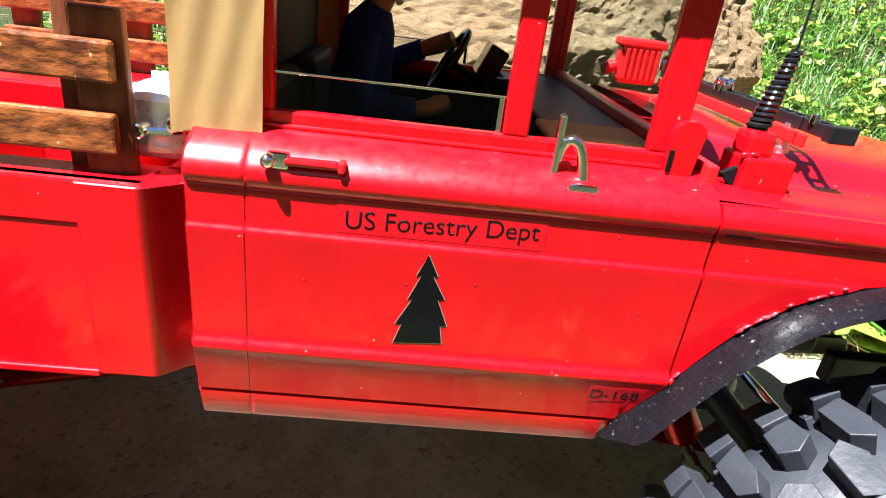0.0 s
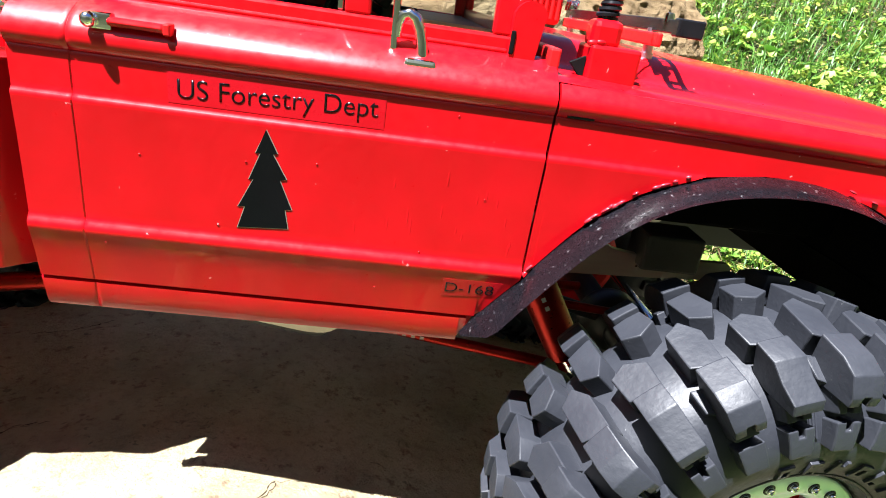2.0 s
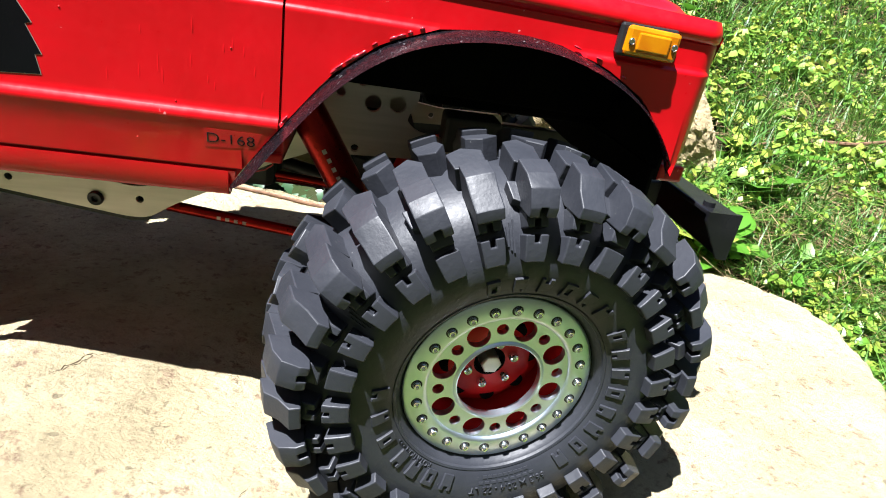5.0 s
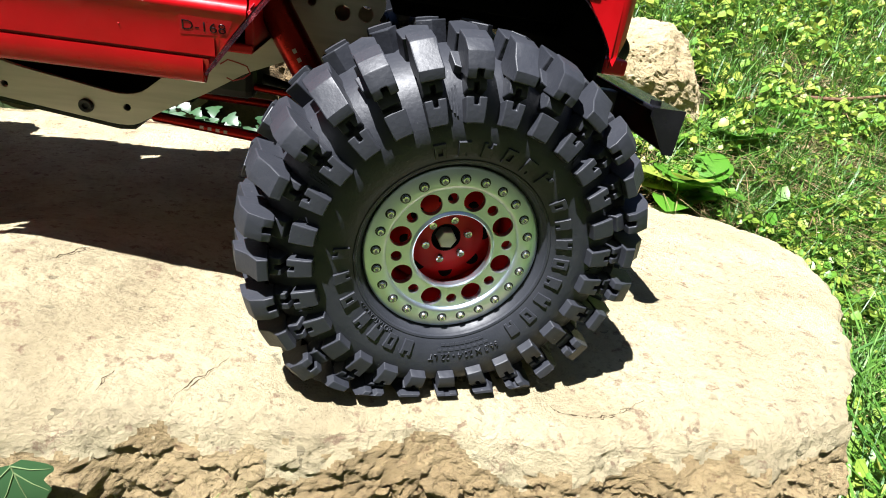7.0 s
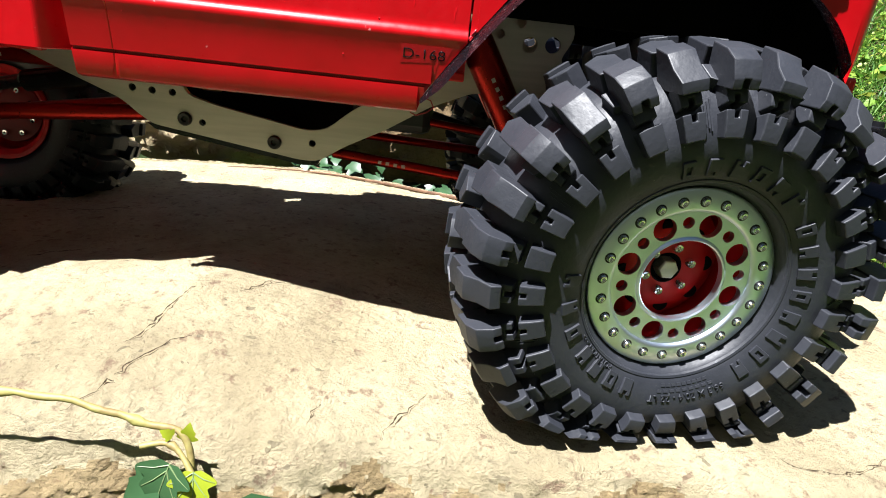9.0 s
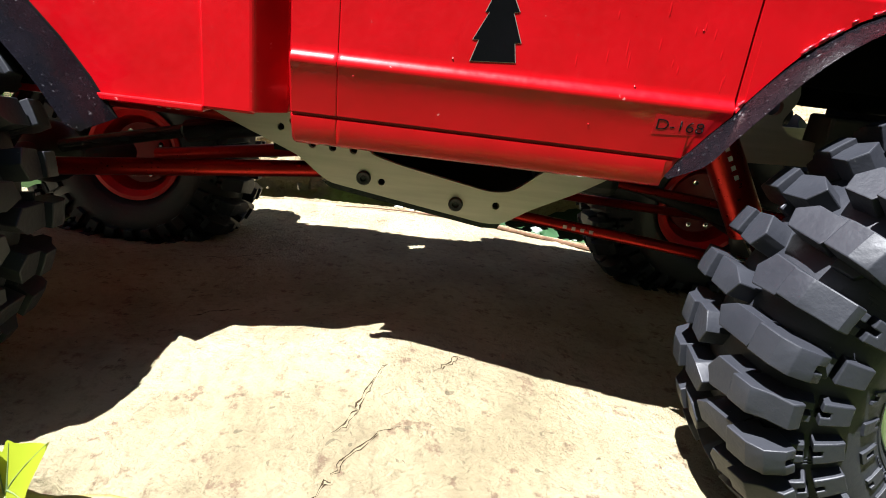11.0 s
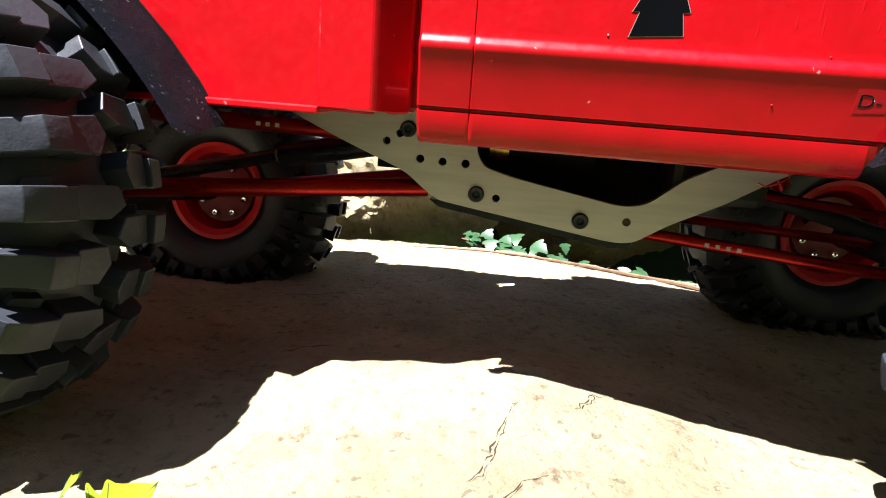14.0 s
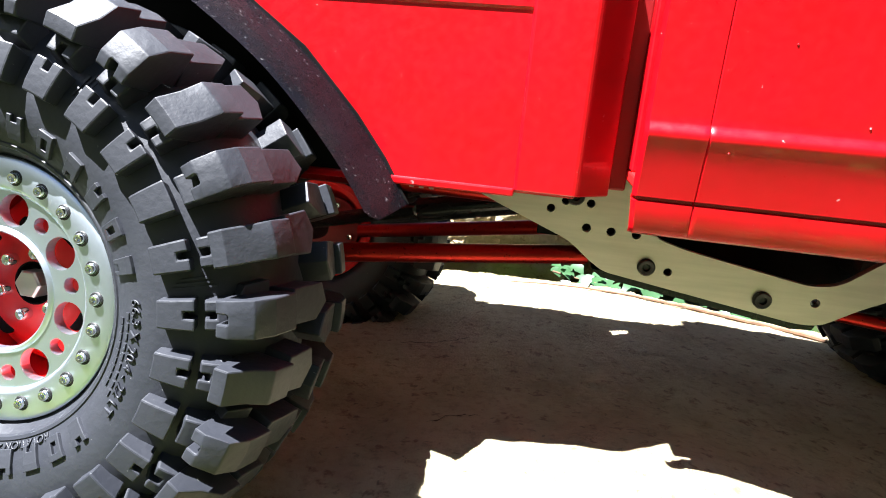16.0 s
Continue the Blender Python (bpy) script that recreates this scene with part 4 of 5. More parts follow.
for k in range(5):
    bm = bmesh.new()
    a = radians(200 + 32 * k)
    lathe(bm, [(0.05, -1.4), (0.8, -1.4), (1.5, -2.4), (2.0, -2.1), (2.1, 1.5)], 12)
    bmesh.ops.rotate(bm, matrix=Matrix.Rotation(a + math.pi / 2, 3, "Z"), verts=bm.verts)
    bmesh.ops.translate(bm, vec=(-3 + 13.6 * math.cos(a), 32 + 13.6 * math.sin(a), 167 + 2.2 * (k % 2)), verts=bm.verts)
    part("clamp_bolt", bm, CHROME, tank, "chrome clamp bolt", smooth=True)

# ---- chassis ----
RAIL = [(-60, 106), (-60, 103), (-45, 97.5), (-23, 88), (1, 78.5), (8.6, 72.4), (13.5, 69.3), (75.6, 60.2), (83, 60.5), (94, 68), (111, 77), (128, 88), (146, 96), (158, 96), (200, 98), (232, 100), (232, 107),
        (200, 106), (184, 108), (179, 112), (184, 122), (178, 137), (150, 133), (140, 112), (128, 104), (112, 92), (97, 84), (86, 74.5), (78, 73), (40, 79.6), (29, 82.5), (26, 87), (25, 108)]
HOLES = [(-6.3, 88.8, 1.4), (6.4, 91.7, 1.4), (6.1, 83.5, 1.5), (14.1, 83.1, 1.5), (22.3, 83.1, 1.5), (34.1, 71.9, 1.4), (80.1, 67.9, 1.5), (166, 117, 3.2), (175.4, 117.8, 3.2), (161.6, 124.8, 1.9), (153.6, 119.9, 1.9),
         (160.6, 98.8, 1.6), (-1.7, 91.7, 1.4), (196, 102, 1.4)]
for y0, tag in ((51.6, ""), (2 * MID - 54.4, "")):
    rail = part("frame_rail", plate(round_path(RAIL, 3.5, 3), HOLES, y0, y0 + 2.6), STEEL, truck, "bare steel frame rail with round holes")
    for x, z in ((27.0, 72.8), (64.2, 66.8), (1.3, 93.5)):
        bm = bmesh.new()
        lathe(bm, [(1.0, -0.2), (1.3, -1.5), (2.4, -1.7), (2.9, -1.0), (2.9, 0.3)], 18)
        lathe(bm, [(0.05, -0.3), (1.2, -0.3), (1.2, -1.0)], 6)
        bmesh.ops.translate(bm, vec=(x, y0, z), verts=bm.verts)
        part("frame_bolt", bm, DARK, rail, "black socket head bolt", smooth=True)
# black plate added behind the holes to stand for the shade inside
part("rail_hole_shade", boxed(-10, 27, 54.6, 56.4, 79, 96, bev=0.3), MATTE, truck, "matte black plate that darkens the frame rail holes")
part("skid_plate", plate([(10, 69), (13.5, 66.5), (75.6, 57.5), (82, 58), (83, 60), (75, 60), (13.5, 69)], [], 54, 114), BLACK, truck, "black plastic skid plate")
part("electronics_box", boxed(14, 100, 76, 112, 66, 98, bev=1.5), MATTE, truck, "matte black electronics box inside the frame")
part("gearbox", boxed(95, 130, 62, 106, 74, 102, bev=4), DARK, truck)
part("motor", piped([(20, 84, 96), (70, 84, 92)], 13, 20), DARK, truck, smooth=True)
part("motor_band", piped([(30, 67, 90), (37, 67, 90)], 7, 18), BRASS, truck, "brass motor band", smooth=True)
part("battery_tray", boxed(60, 130, 58, 110, 100, 104, bev=1), MATTE, truck)
# added black slab puts the dark between the rails into its colour
part("underbody_shade_slab", boxed(-5, 186, 58, 110, 97, 103, bev=1), MATTE, truck, "black slab added to darken the underbody")
for ya, yb in ((17, 58), (110, 154)):
    well = part("wheel_well", boxed(-214, -54, ya, yb, 153.6, 156.4, bev=0.6), RED, truck, "red wheel well in the cargo bed")
    yi = yb if ya < 50 else ya - 2
    part("well_wall", boxed(-214, -54, yi, yi + 2, 112, 156, bev=0.5), RED, well)
    part("well_end", boxed(-56, -54, ya, yb, 112, 154, bev=0.5), RED, well)
    # black sheets added so the wheel wells stay dark inside
    part("arch_shade_sheet", boxed(-212, -57, ya, yb - 0.5, 151, 153, bev=0.3), MATTE, truck, "matte black sheet for the shade in the wheel arch")
    part("arch_shade_sheet", boxed(-212, -57, yi - 2.6 if ya < 50 else yi + 2.6, yi - 1 if ya < 50 else yi + 4.2, 96, 151, bev=0.3), MATTE, truck, "matte black sheet for the shade in the wheel arch")
    part("arch_shade_sheet", boxed(-59.5, -58, ya, yb, 96, 151, bev=0.3), MATTE, truck, "matte black sheet for the shade in the wheel arch")
# flat black sheet over the bed side stands for the arch's shade
part("arch_mouth_shade", plate(REAR[1:] + [(-52.0, 99.6), (-206, 99.6)], [], 8.3, 8.8), MATTE, truck, "black sheet for the shade in the rear wheel arch")
part("servo", boxed(194, 216, 46, 62, 103, 117, bev=1.2), GREY, truck, "grey servo box behind the wheel arch")
# added black block and sheet keep the front wheel arch dark
part("engine_bay_shade", boxed(186, 258, 56, 112, 119, 164, bev=2), MATTE, truck, "black block for the shade in the engine bay")
part("inner_shade_sheet", boxed(142, 254, 38, 40, 126, 166, bev=0.5), MATTE, truck)


def axle(x, ya, za, yb, zb):
    bm = bmesh.new()
    pipe(bm, [(x, ya, za), (x, yb, zb)], 6.5, 16)
    c = Vector((x, (ya + yb) / 2 + 12, (za + zb) / 2))
    v = bmesh.ops.create_uvsphere(bm, u_segments=18, v_segments=12, radius=15)["verts"]
    bmesh.ops.translate(bm, vec=c, verts=v)
    return bm


FRONT_HUB, REAR_HUB = (208.9, -15.6, 56.2), (-126.5, -22.8, 69.2)
part("front_axle", axle(211, 8, 57, 160, 52), DARK, truck, "dark cast axle", smooth=True)
part("rear_axle", axle(-132, 8, 68, 160, 44), DARK, truck, "dark cast axle", smooth=True)
part("lower_link", piped([(-98, 34, 66), (8, 61, 72)], 3.4, 14), RED_METAL, truck, "red anodised suspension link", smooth=True)
part("lower_link", piped([(-98, 132, 52), (12, 113, 72)], 3.4, 14), RED_METAL, truck, "red anodised suspension link", smooth=True)
part("upper_link", piped([(-112, 52, 92), (-20, 60, 90)], 3.0, 14), RED_METAL, truck, "red anodised suspension link", smooth=True)
part("lower_link", piped([(88, 60, 63), (205, 40, 58)], 2.3, 14), RED_METAL, truck, "red anodised suspension link", smooth=True)
part("lower_link", piped([(88, 108, 63), (205, 128, 55)], 2.3, 14), RED_METAL, truck, "red anodised suspension link", smooth=True)
part("upper_link", piped([(100, 66, 82), (200, 66, 74)], 1.8, 12), RED_METAL, truck, "thin red suspension link", smooth=True)
part("drive_shaft", piped([(-118, 86, 62), (-60, 84, 76), (-58, 84, 76), (20, 84, 92)], [3, 3, 5, 5], 14), BLACK, truck, "black telescopic drive shaft", smooth=True)
part("drive_shaft", piped([(110, 84, 84), (200, 86, 62)], 3.2, 14), DARK, truck, "dark drive shaft", smooth=True)
part("steering_link", piped([(224, 20, 66), (224, 150, 62)], 2.2, 12), CHROME, truck, "bright steering tie rod", smooth=True)
shock = part("front_shock", piped([(141, 31, 120), (168, 30, 76)], 6.4, 22), RED_METAL, truck, "red anodised front shock absorber", smooth=True)
part("shock_rod", piped([(165, 30, 78), (180, 29, 58)], 1.5, 10), CHROME, shock)
part("front_shock", piped([(140, 137, 118), (166, 138, 76)], 4.6, 18), RED_METAL, truck, "red anodised front shock absorber", smooth=True)
part("rear_shock", piped([(-70, 46, 130), (-110, 40, 72)], 4.6, 18), BLACK, truck, "black rear shock absorber", smooth=True)

INKPEN = material("red_pen", (0.35, 0.02, 0.03), 0.5)
MARK = material("pale_print", (0.42, 0.36, 0.33), 0.5)
for (ax, ay, az), (bx, by, bz), rad, u0, count in (((88, 60, 63), (205, 40, 58), 2.3, 0.18, 4), ((141, 31, 120), (168, 30, 76), 6.4, 0.36, 4), ((-112, 52, 92), (-20, 60, 90), 3.0, 0.62, 3)):
    for k in range(count):
        u = u0 + 0.03 * k * (117 / math.dist((ax, ay, az), (bx, by, bz)))
        c = Vector((ax + (bx - ax) * u, ay + (by - ay) * u, az + (bz - az) * u))
        bm = boxed(-0.8, 0.8, -rad - 0.1, -rad + 0.5, -0.7, 0.7, bev=0)
        bmesh.ops.rotate(bm, matrix=Matrix.Rotation(math.atan2(az - bz, bx - ax), 3, "Y"), verts=bm.verts)
        bmesh.ops.translate(bm, vec=c, verts=bm.verts)
        part("printed_bar", bm, MARK, truck, "small pale printed bar")
scrawl = [(118, 90.6), (121, 92.8), (125, 92.0), (128.6, 91.0), (130, 88.2), (127.2, 86.0), (123, 84.4), (120.4, 85.4)]
part("pen_mark", piped([(x, 51.5, z) for x, z in scrawl], 0.3, 6), INKPEN, truck, "red pen scrawl on the frame rail", smooth=True)

# ---- wheels ----
PROFILE = [(63.6, 0), (63.4, -4), (62.8, -8), (61.8, -11.5), (60.2, -14.8), (58.0, -17.8), (55.2, -20.2), (52.0, -22.0), (48.5, -23.3), (45, -24.0), (41.5, -24.0), (38, -23.2), (34.6, -21.8), (32.4, -20.4), (31.2, -19.0), (30.7, -17.4), (28.0, -15.5), (26.5, -12)]
RUN = [0.0]
for (r0, y0_), (r1, y1_) in zip(PROFILE, PROFILE[1:]):
    RUN.append(RUN[-1] + math.hypot(r1 - r0, y1_ - y0_))


def on_tyre(p):
    """Radius, y and outward normal (dr, dy) at the run p from the crown down the side wall."""
    r, y = float(np.interp(p, RUN, [a for a, _ in PROFILE])), float(np.interp(p, RUN, [b for _, b in PROFILE]))
    e = 1.2
    q, w = max(0, p - e), min(RUN[-1], p + e)
    dr = np.interp(w, RUN, [a for a, _ in PROFILE]) - np.interp(q, RUN, [a for a, _ in PROFILE])
    dy = np.interp(w, RUN, [b for _, b in PROFILE]) - np.interp(q, RUN, [b for _, b in PROFILE])
    k = math.hypot(dr, dy)
    nr, ny = -dy / k, dr / k
    return r, y, nr, ny


@functools.lru_cache(None)
def run_at(radius):
    for p in np.arange(10.0, RUN[-1], 0.1):
        if on_tyre(p)[0] <= radius:
            return float(p)
    return RUN[-1]


def lug(bm, poly, angle, height, inset=0.5, sink=0.8, arc=66.0):
    """A rubber block: poly is (s, p), s round the tyre in mm at the tread, p the run from the crown. inset draws the
    top in all round."""
    cs = sum(s for s, _ in poly) / len(poly)
    cp = sum(p for _, p in poly) / len(poly)
    low, high = [], []
    for s, p in poly:
        for k, h, store in ((0, -sink, low), (1, height, high)):
            pull = inset / max(2.0, abs(cs - s) + abs(cp - p)) * k
            ss = s + (cs - s) * pull
            pp = p + (cp - p) * pull
            sg = -1 if pp < 0 else 1
            r, y, nr, ny = on_tyre(abs(pp))
            y, ny = y * sg, ny * sg
            a = angle + ss / arc
            rr, yy = r + nr * h, y + ny * h
            store.append(bm.verts.new((rr * math.cos(a), yy, rr * math.sin(a))))
    n = len(poly)
    bm.faces.new(high)
    for i in range(n):
        bm.faces.new((low[i], low[(i + 1) % n], high[(i + 1) % n], high[i]))
    return bm


def squash(co):
    """The tyre sits flat under the truck's weight."""
    if co.z < -44:
        d = -44 - co.z
        f = 1 - math.exp(-d / 9)
        z = -44 - 12.5 * (1 - math.exp(-d / 12.5))
        return Vector((co.x * (1 + 0.03 * f), co.y * (1 + 0.06 * f), z))
    return co


def shoulder_block(wall, foot, w, g, arc=66.0):
    """A tall block over the tyre's shoulder with the (radius, y) outline wall; foot, if given, stands under it on both
    sides of a notch 2 g wide. The first two points of wall are its lower edge."""
    bm = bmesh.new()
    cuts = (-w, -g, g, w)

    def row(section, narrow):
        out = []
        for s in cuts:
            ring = []
            for r, y in section:
                a = s * (1 - narrow * max(0.0, (r - 60) / 10)) / arc
                ring.append(bm.verts.new((r * math.cos(a), y, r * math.sin(a))))
            out.append(ring)
        return out
    top = row(wall, 0.08)
    n = len(wall)
    bm.faces.new(top[0])
    bm.faces.new(top[3][::-1])
    for j in range(3):
        for i in range(n):
            if i == 0 and foot and j != 1:
                continue
            k = (i + 1) % n
            bm.faces.new((top[j][i], top[j + 1][i], top[j + 1][k], top[j][k]))
    if foot:
        low = row(foot, 0.0)
        for j in (0, 2):
            rings = [[top[j][0], low[j][0], low[j][1], top[j][1]], [top[j + 1][0], low[j + 1][0], low[j + 1][1], top[j + 1][1]]]
            bm.faces.new(rings[0])
            bm.faces.new(rings[1][::-1])
            for i in range(3):
                bm.faces.new((rings[0][i], rings[0][i + 1], rings[1][i + 1], rings[1][i]))
    bmesh.ops.recalc_face_normals(bm, faces=bm.faces)
    return bm


def side_block(half, p0, p1, inner, outer, height, g=0.95, depth=2.0, arc=66.0, sink=1.0, ring=False):
    """A block on the side wall between the runs p0 and p1; inner and outer say which of its edges are slotted."""
    bm = bmesh.new()
    cols, rows = (-half, -g, g, half), (p0, p0 + depth, p1 - depth, p1)
    mid = (p0 + p1) / 2

    def spot(i, j, up):
        s, p = cols[i], rows[j]
        h = -sink
        if up:
            s, p, h = s * 0.94, mid + (p - mid) * 0.95, height(p) if callable(height) else height
        r, y, nr, ny = on_tyre(p)
        a = s / arc
        rr = r + nr * h
        return bm.verts.new((rr * math.cos(a), y + ny * h, rr * math.sin(a)))
    cells = {(i, j) for i in range(3) for j in range(3)}
    if outer:
        cells.discard((1, 0))
    if inner:
        cells.discard((1, 2))
    if ring:
        cells.discard((1, 1))
    made = {}

    def at(i, j, up):
        if (i, j, up) not in made:
            made[i, j, up] = spot(i, j, up)
        return made[i, j, up]
    for i, j in cells:
        loop = [(i, j), (i + 1, j), (i + 1, j + 1), (i, j + 1)]
        bm.faces.new([at(*q, True) for q in loop])
        for q, w, near in ((loop[0], loop[1], (i, j - 1)), (loop[1], loop[2], (i + 1, j)), (loop[2], loop[3], (i, j + 1)), (loop[3], loop[0], (i - 1, j))):
            if near not in cells:
                bm.faces.new((at(*q, True), at(*q, False), at(*w, False), at(*w, True)))
    return bm


@functools.lru_cache(None)
def tread_kinds():
    """The four pitches of the tread in turn, as lists of (name, mesh maker)."""
    p_in, p_mid0, p_mid1, p_sh = run_at(45.6), run_at(58.0), run_at(53.2), run_at(52.2)

    def side(half, q0, q1, inner, outer, height):
        return lambda: side_block(half, q0, q1, inner, outer, height)
    square = [(61.4, -17.4), (61.4, -27.3), (66.2, -25.6), (68.6, -21.4), (70.0, -14.4), (61.0, -13.6)]
    square_foot = [(58.7, -18.6), (58.7, -26.9)]
    slope = [(59.0, -17.4), (59.0, -26.8), (62.2, -27.0), (65.2, -22.6), (68.9, -19.6), (70.1, -13.2), (61.0, -12.6)]
    plain = ("shoulder_block", lambda: shoulder_block(slope, None, 4.0, 1.0))
    cleft = ("shoulder_block", lambda: shoulder_block(square, square_foot, 4.1, 1.05))
    low_step = ("step_block", lambda: lug(bmesh.new(), [(3.4, 13.5), (6.6, 13.0), (6.2, 18.6), (3.4, 19.6)], 0.0, 3.4, 0.3))
    long_mid = ("centre_block", lambda: lug(bmesh.new(), [(-4.0, 12.4), (-4.6, 4.6), (0.6, 1.6), (5.4, 3.8), (4.8, 10.8)], 0.0, 7.0, 0.6))
    short_mid = ("centre_block", lambda: lug(bmesh.new(), [(-3.8, 12.8), (-4.2, 3.4), (-0.8, -1.6), (4.2, 0.6), (4.4, 11.0)], 0.0, 6.9, 0.6))
    mid_in = ("side_block", side(3.7, p_mid0, p_mid1, True, False, lambda p: 5.6 - 0.2 * (p - p_mid0)))
    mid_out = ("side_block", side(3.7, p_mid0, p_mid1, False, True, lambda p: 5.6 - 0.2 * (p - p_mid0)))
    low_u = ("side_block", side(4.2, p_sh, p_in, False, True, lambda p: 4.3 - 0.16 * (p - p_sh)))
    low_plain = ("side_block", side(4.3, p_sh, p_in, False, False, lambda p: 4.3 - 0.16 * (p - p_sh)))
    return [[plain, long_mid, mid_in, low_u], [cleft, short_mid, mid_in, low_u, low_step], [plain, long_mid, mid_in, low_u], [cleft, short_mid, mid_out, low_plain, low_step]]


PITCHES = 28


def soften(bm, offset=0.36):
    bmesh.ops.recalc_face_normals(bm, faces=bm.faces)
    hard = [e for e in bm.edges if len(e.link_faces) == 2 and e.calc_face_angle() > 0.4]
    bmesh.ops.bevel(bm, geom=hard, offset=offset, segments=2, affect="EDGES", clamp_overlap=True, profile=0.5)
    return bm


TREAD = {}


def tread_mesh(pitch, item, side, flat_angle=None):
    """The mesh of one block, shared; those in the flattened foot of the tyre get their own."""
    key = (pitch, item, side, flat_angle)
    if key not in TREAD:
        bm = soften(tread_kinds()[pitch][item][1]())
        for v in bm.verts:
            co = Vector((v.co.x, v.co.y * side, v.co.z))
            if flat_angle is not None:
                co = squash(Matrix.Rotation(-flat_angle, 3, "Y") @ co)
            v.co = co * MM
        if side < 0:
            bmesh.ops.reverse_faces(bm, faces=bm.faces)
        me = bpy.data.meshes.new(tread_kinds()[pitch][item][0])
        for face in bm.faces:
            face.smooth = True
        bm.to_mesh(me)
        bm.free()
        me.set_sharp_from_angle(angle=radians(18))
        me.materials.append(RUBBER)
        TREAD[key] = me
    return TREAD[key]


def build_tyre(wheel, first, name_turn):
    """The tyre and its blocks; first: the angle of the pitch with the plain inner block; name_turn: where the moulded name stands."""
    bm = bmesh.new()
    lathe(bm, PROFILE[::-1] + [(r, -y) for r, y in PROFILE[1:]], 144)
    # moulded rings round the bead and the upper side wall
    lathe(bm, [(32.2, -20.1), (32.5, -21.0), (33.2, -21.3), (33.6, -21.0)], 96)
    for v in bm.verts:
        v.co = squash(v.co)
    bmesh.ops.recalc_face_normals(bm, faces=bm.faces)
    part("tyre", bm, RUBBER, wheel, "chunky black rubber mud tyre", smooth=True)
    kinds = tread_kinds()
    for side in (1, -1):
        for k in range(PITCHES):
            a = radians(first - 360 / PITCHES * (k + 1 + (0.5 if side < 0 else 0)))
            low = math.sin(a) < -0.5
            for item, (name, _) in enumerate(kinds[k % 4]):
                ob = new(name, tread_mesh(k % 4, item, side, a if low else None))
                ob.parent = wheel
                ob.matrix_basis = Matrix() if low else Matrix.Rotation(-a, 4, "Y")
    # raised bars where the maker's name is moulded, and small marks between the blocks
    outer, inner = run_at(40.2), run_at(34.9)
    shapes = [soften(side_block(1.85, outer, inner, cut == 1, cut == 2, 0.75, 0.75, 1.5, 37.0, 0.5, cut == 0), 0.14) for cut in (0, 1, 2)]
    bars, n = {}, 0
    for start, count, step in ((106.9, 6, 11.3), (33.5, 8, 11.6), (-108.9, 4, 10.4), (-154.4, 3, 13.5)):
        for i in range(count):
            m = Matrix.Rotation(-radians(start - i * step + name_turn), 4, "Y")
            kind, n = n % 3, n + 1
            if kind not in bars:
                bars[kind] = part("name_bar", shapes[kind], RUBBER, wheel, "raised rubber outline", move=m).data
            else:
                ob = new("name_bar", bars[kind])
                ob.parent, ob.matrix_basis = wheel, m
    mark = bmesh.new()
    q0, q1 = run_at(55.5), run_at(47.5)
    for t, cut in ((-1.1, 0.0), (0.0, 0.8), (1.1, 1.8)):
        lug(mark, [(t - 0.28, q0 + cut), (t + 0.28, q0 + cut), (t + 0.28, q1 - cut), (t - 0.28, q1 - cut)], 0.0, 0.5, 0.1)
    bmesh.ops.recalc_face_normals(mark, faces=mark.faces)
    marks = None
    for k in range(7):
        a = radians(first - 360 / PITCHES * (4 * k + 1.5))
        if math.sin(a) < -0.5:
            continue
        m = Matrix.Rotation(-a, 4, "Y")
        if marks is None:
            marks = part("moulded_mark", mark, RUBBER, wheel, "small raised rubber strokes", move=m).data
        else:
            ob = new("moulded_mark", marks)
            ob.parent, ob.matrix_basis = wheel, m

    # size marking and turning direction, bent round the side wall
    def bend(a0, a1, r0, tall):
        def place(u, v):
            a, r = radians(a0 + (a1 - a0) * u + name_turn), r0 + tall * v
            q = on_tyre(run_at(r))
            return (r * math.cos(a), q[1] - 0.05, r * math.sin(a))
        return place
    lettering("size_lettering", "66.3 X 20.4 - 22 LT", 3, RUBBER, wheel, bend(-58.0, -96.0, 38.4, 3.2), 0.45, "raised rubber size marking")
    lettering("turn_lettering", "ROTATION >>>", 3, RUBBER, wheel, bend(-122.0, -149.0, 33.6, 2.2), 0.4, "raised rubber turning mark")
    for r, wide in ((37.2, 13.0), (35.4, 11.0)):
        p0, p1 = run_at(r + 0.45), run_at(r - 0.45)
        bm = bmesh.new()
        for k in range(9):
            t = (k - 4) * wide / 6
            lug(bm, [(t - 0.75, p0), (t + 0.75, p0), (t + 0.75, p1), (t - 0.75, p1)], 0.0, 0.3, 0.1, arc=37)
        bmesh.ops.recalc_face_normals(bm, faces=bm.faces)
        part("small_print", bm, RUBBER, wheel, "line of tiny raised bars", move=Matrix.Rotation(-radians(-77 + name_turn), 4, "Y"))


def ring_of(name, bm, mat, wheel, radius, count, turn, label):
    """count alike parts on a circle round the hub."""
    shared = None
    for i in range(count):
        a = 2 * math.pi * i / count + radians(turn)
        m = Matrix.Translation((radius * MM * math.cos(a), 0, radius * MM * math.sin(a)))
        if shared is None:
            shared = part(name, bm, mat, wheel, label, smooth=True, move=m).data
        else:
            ob = new(name, shared)
            ob.parent, ob.matrix_basis = wheel, m


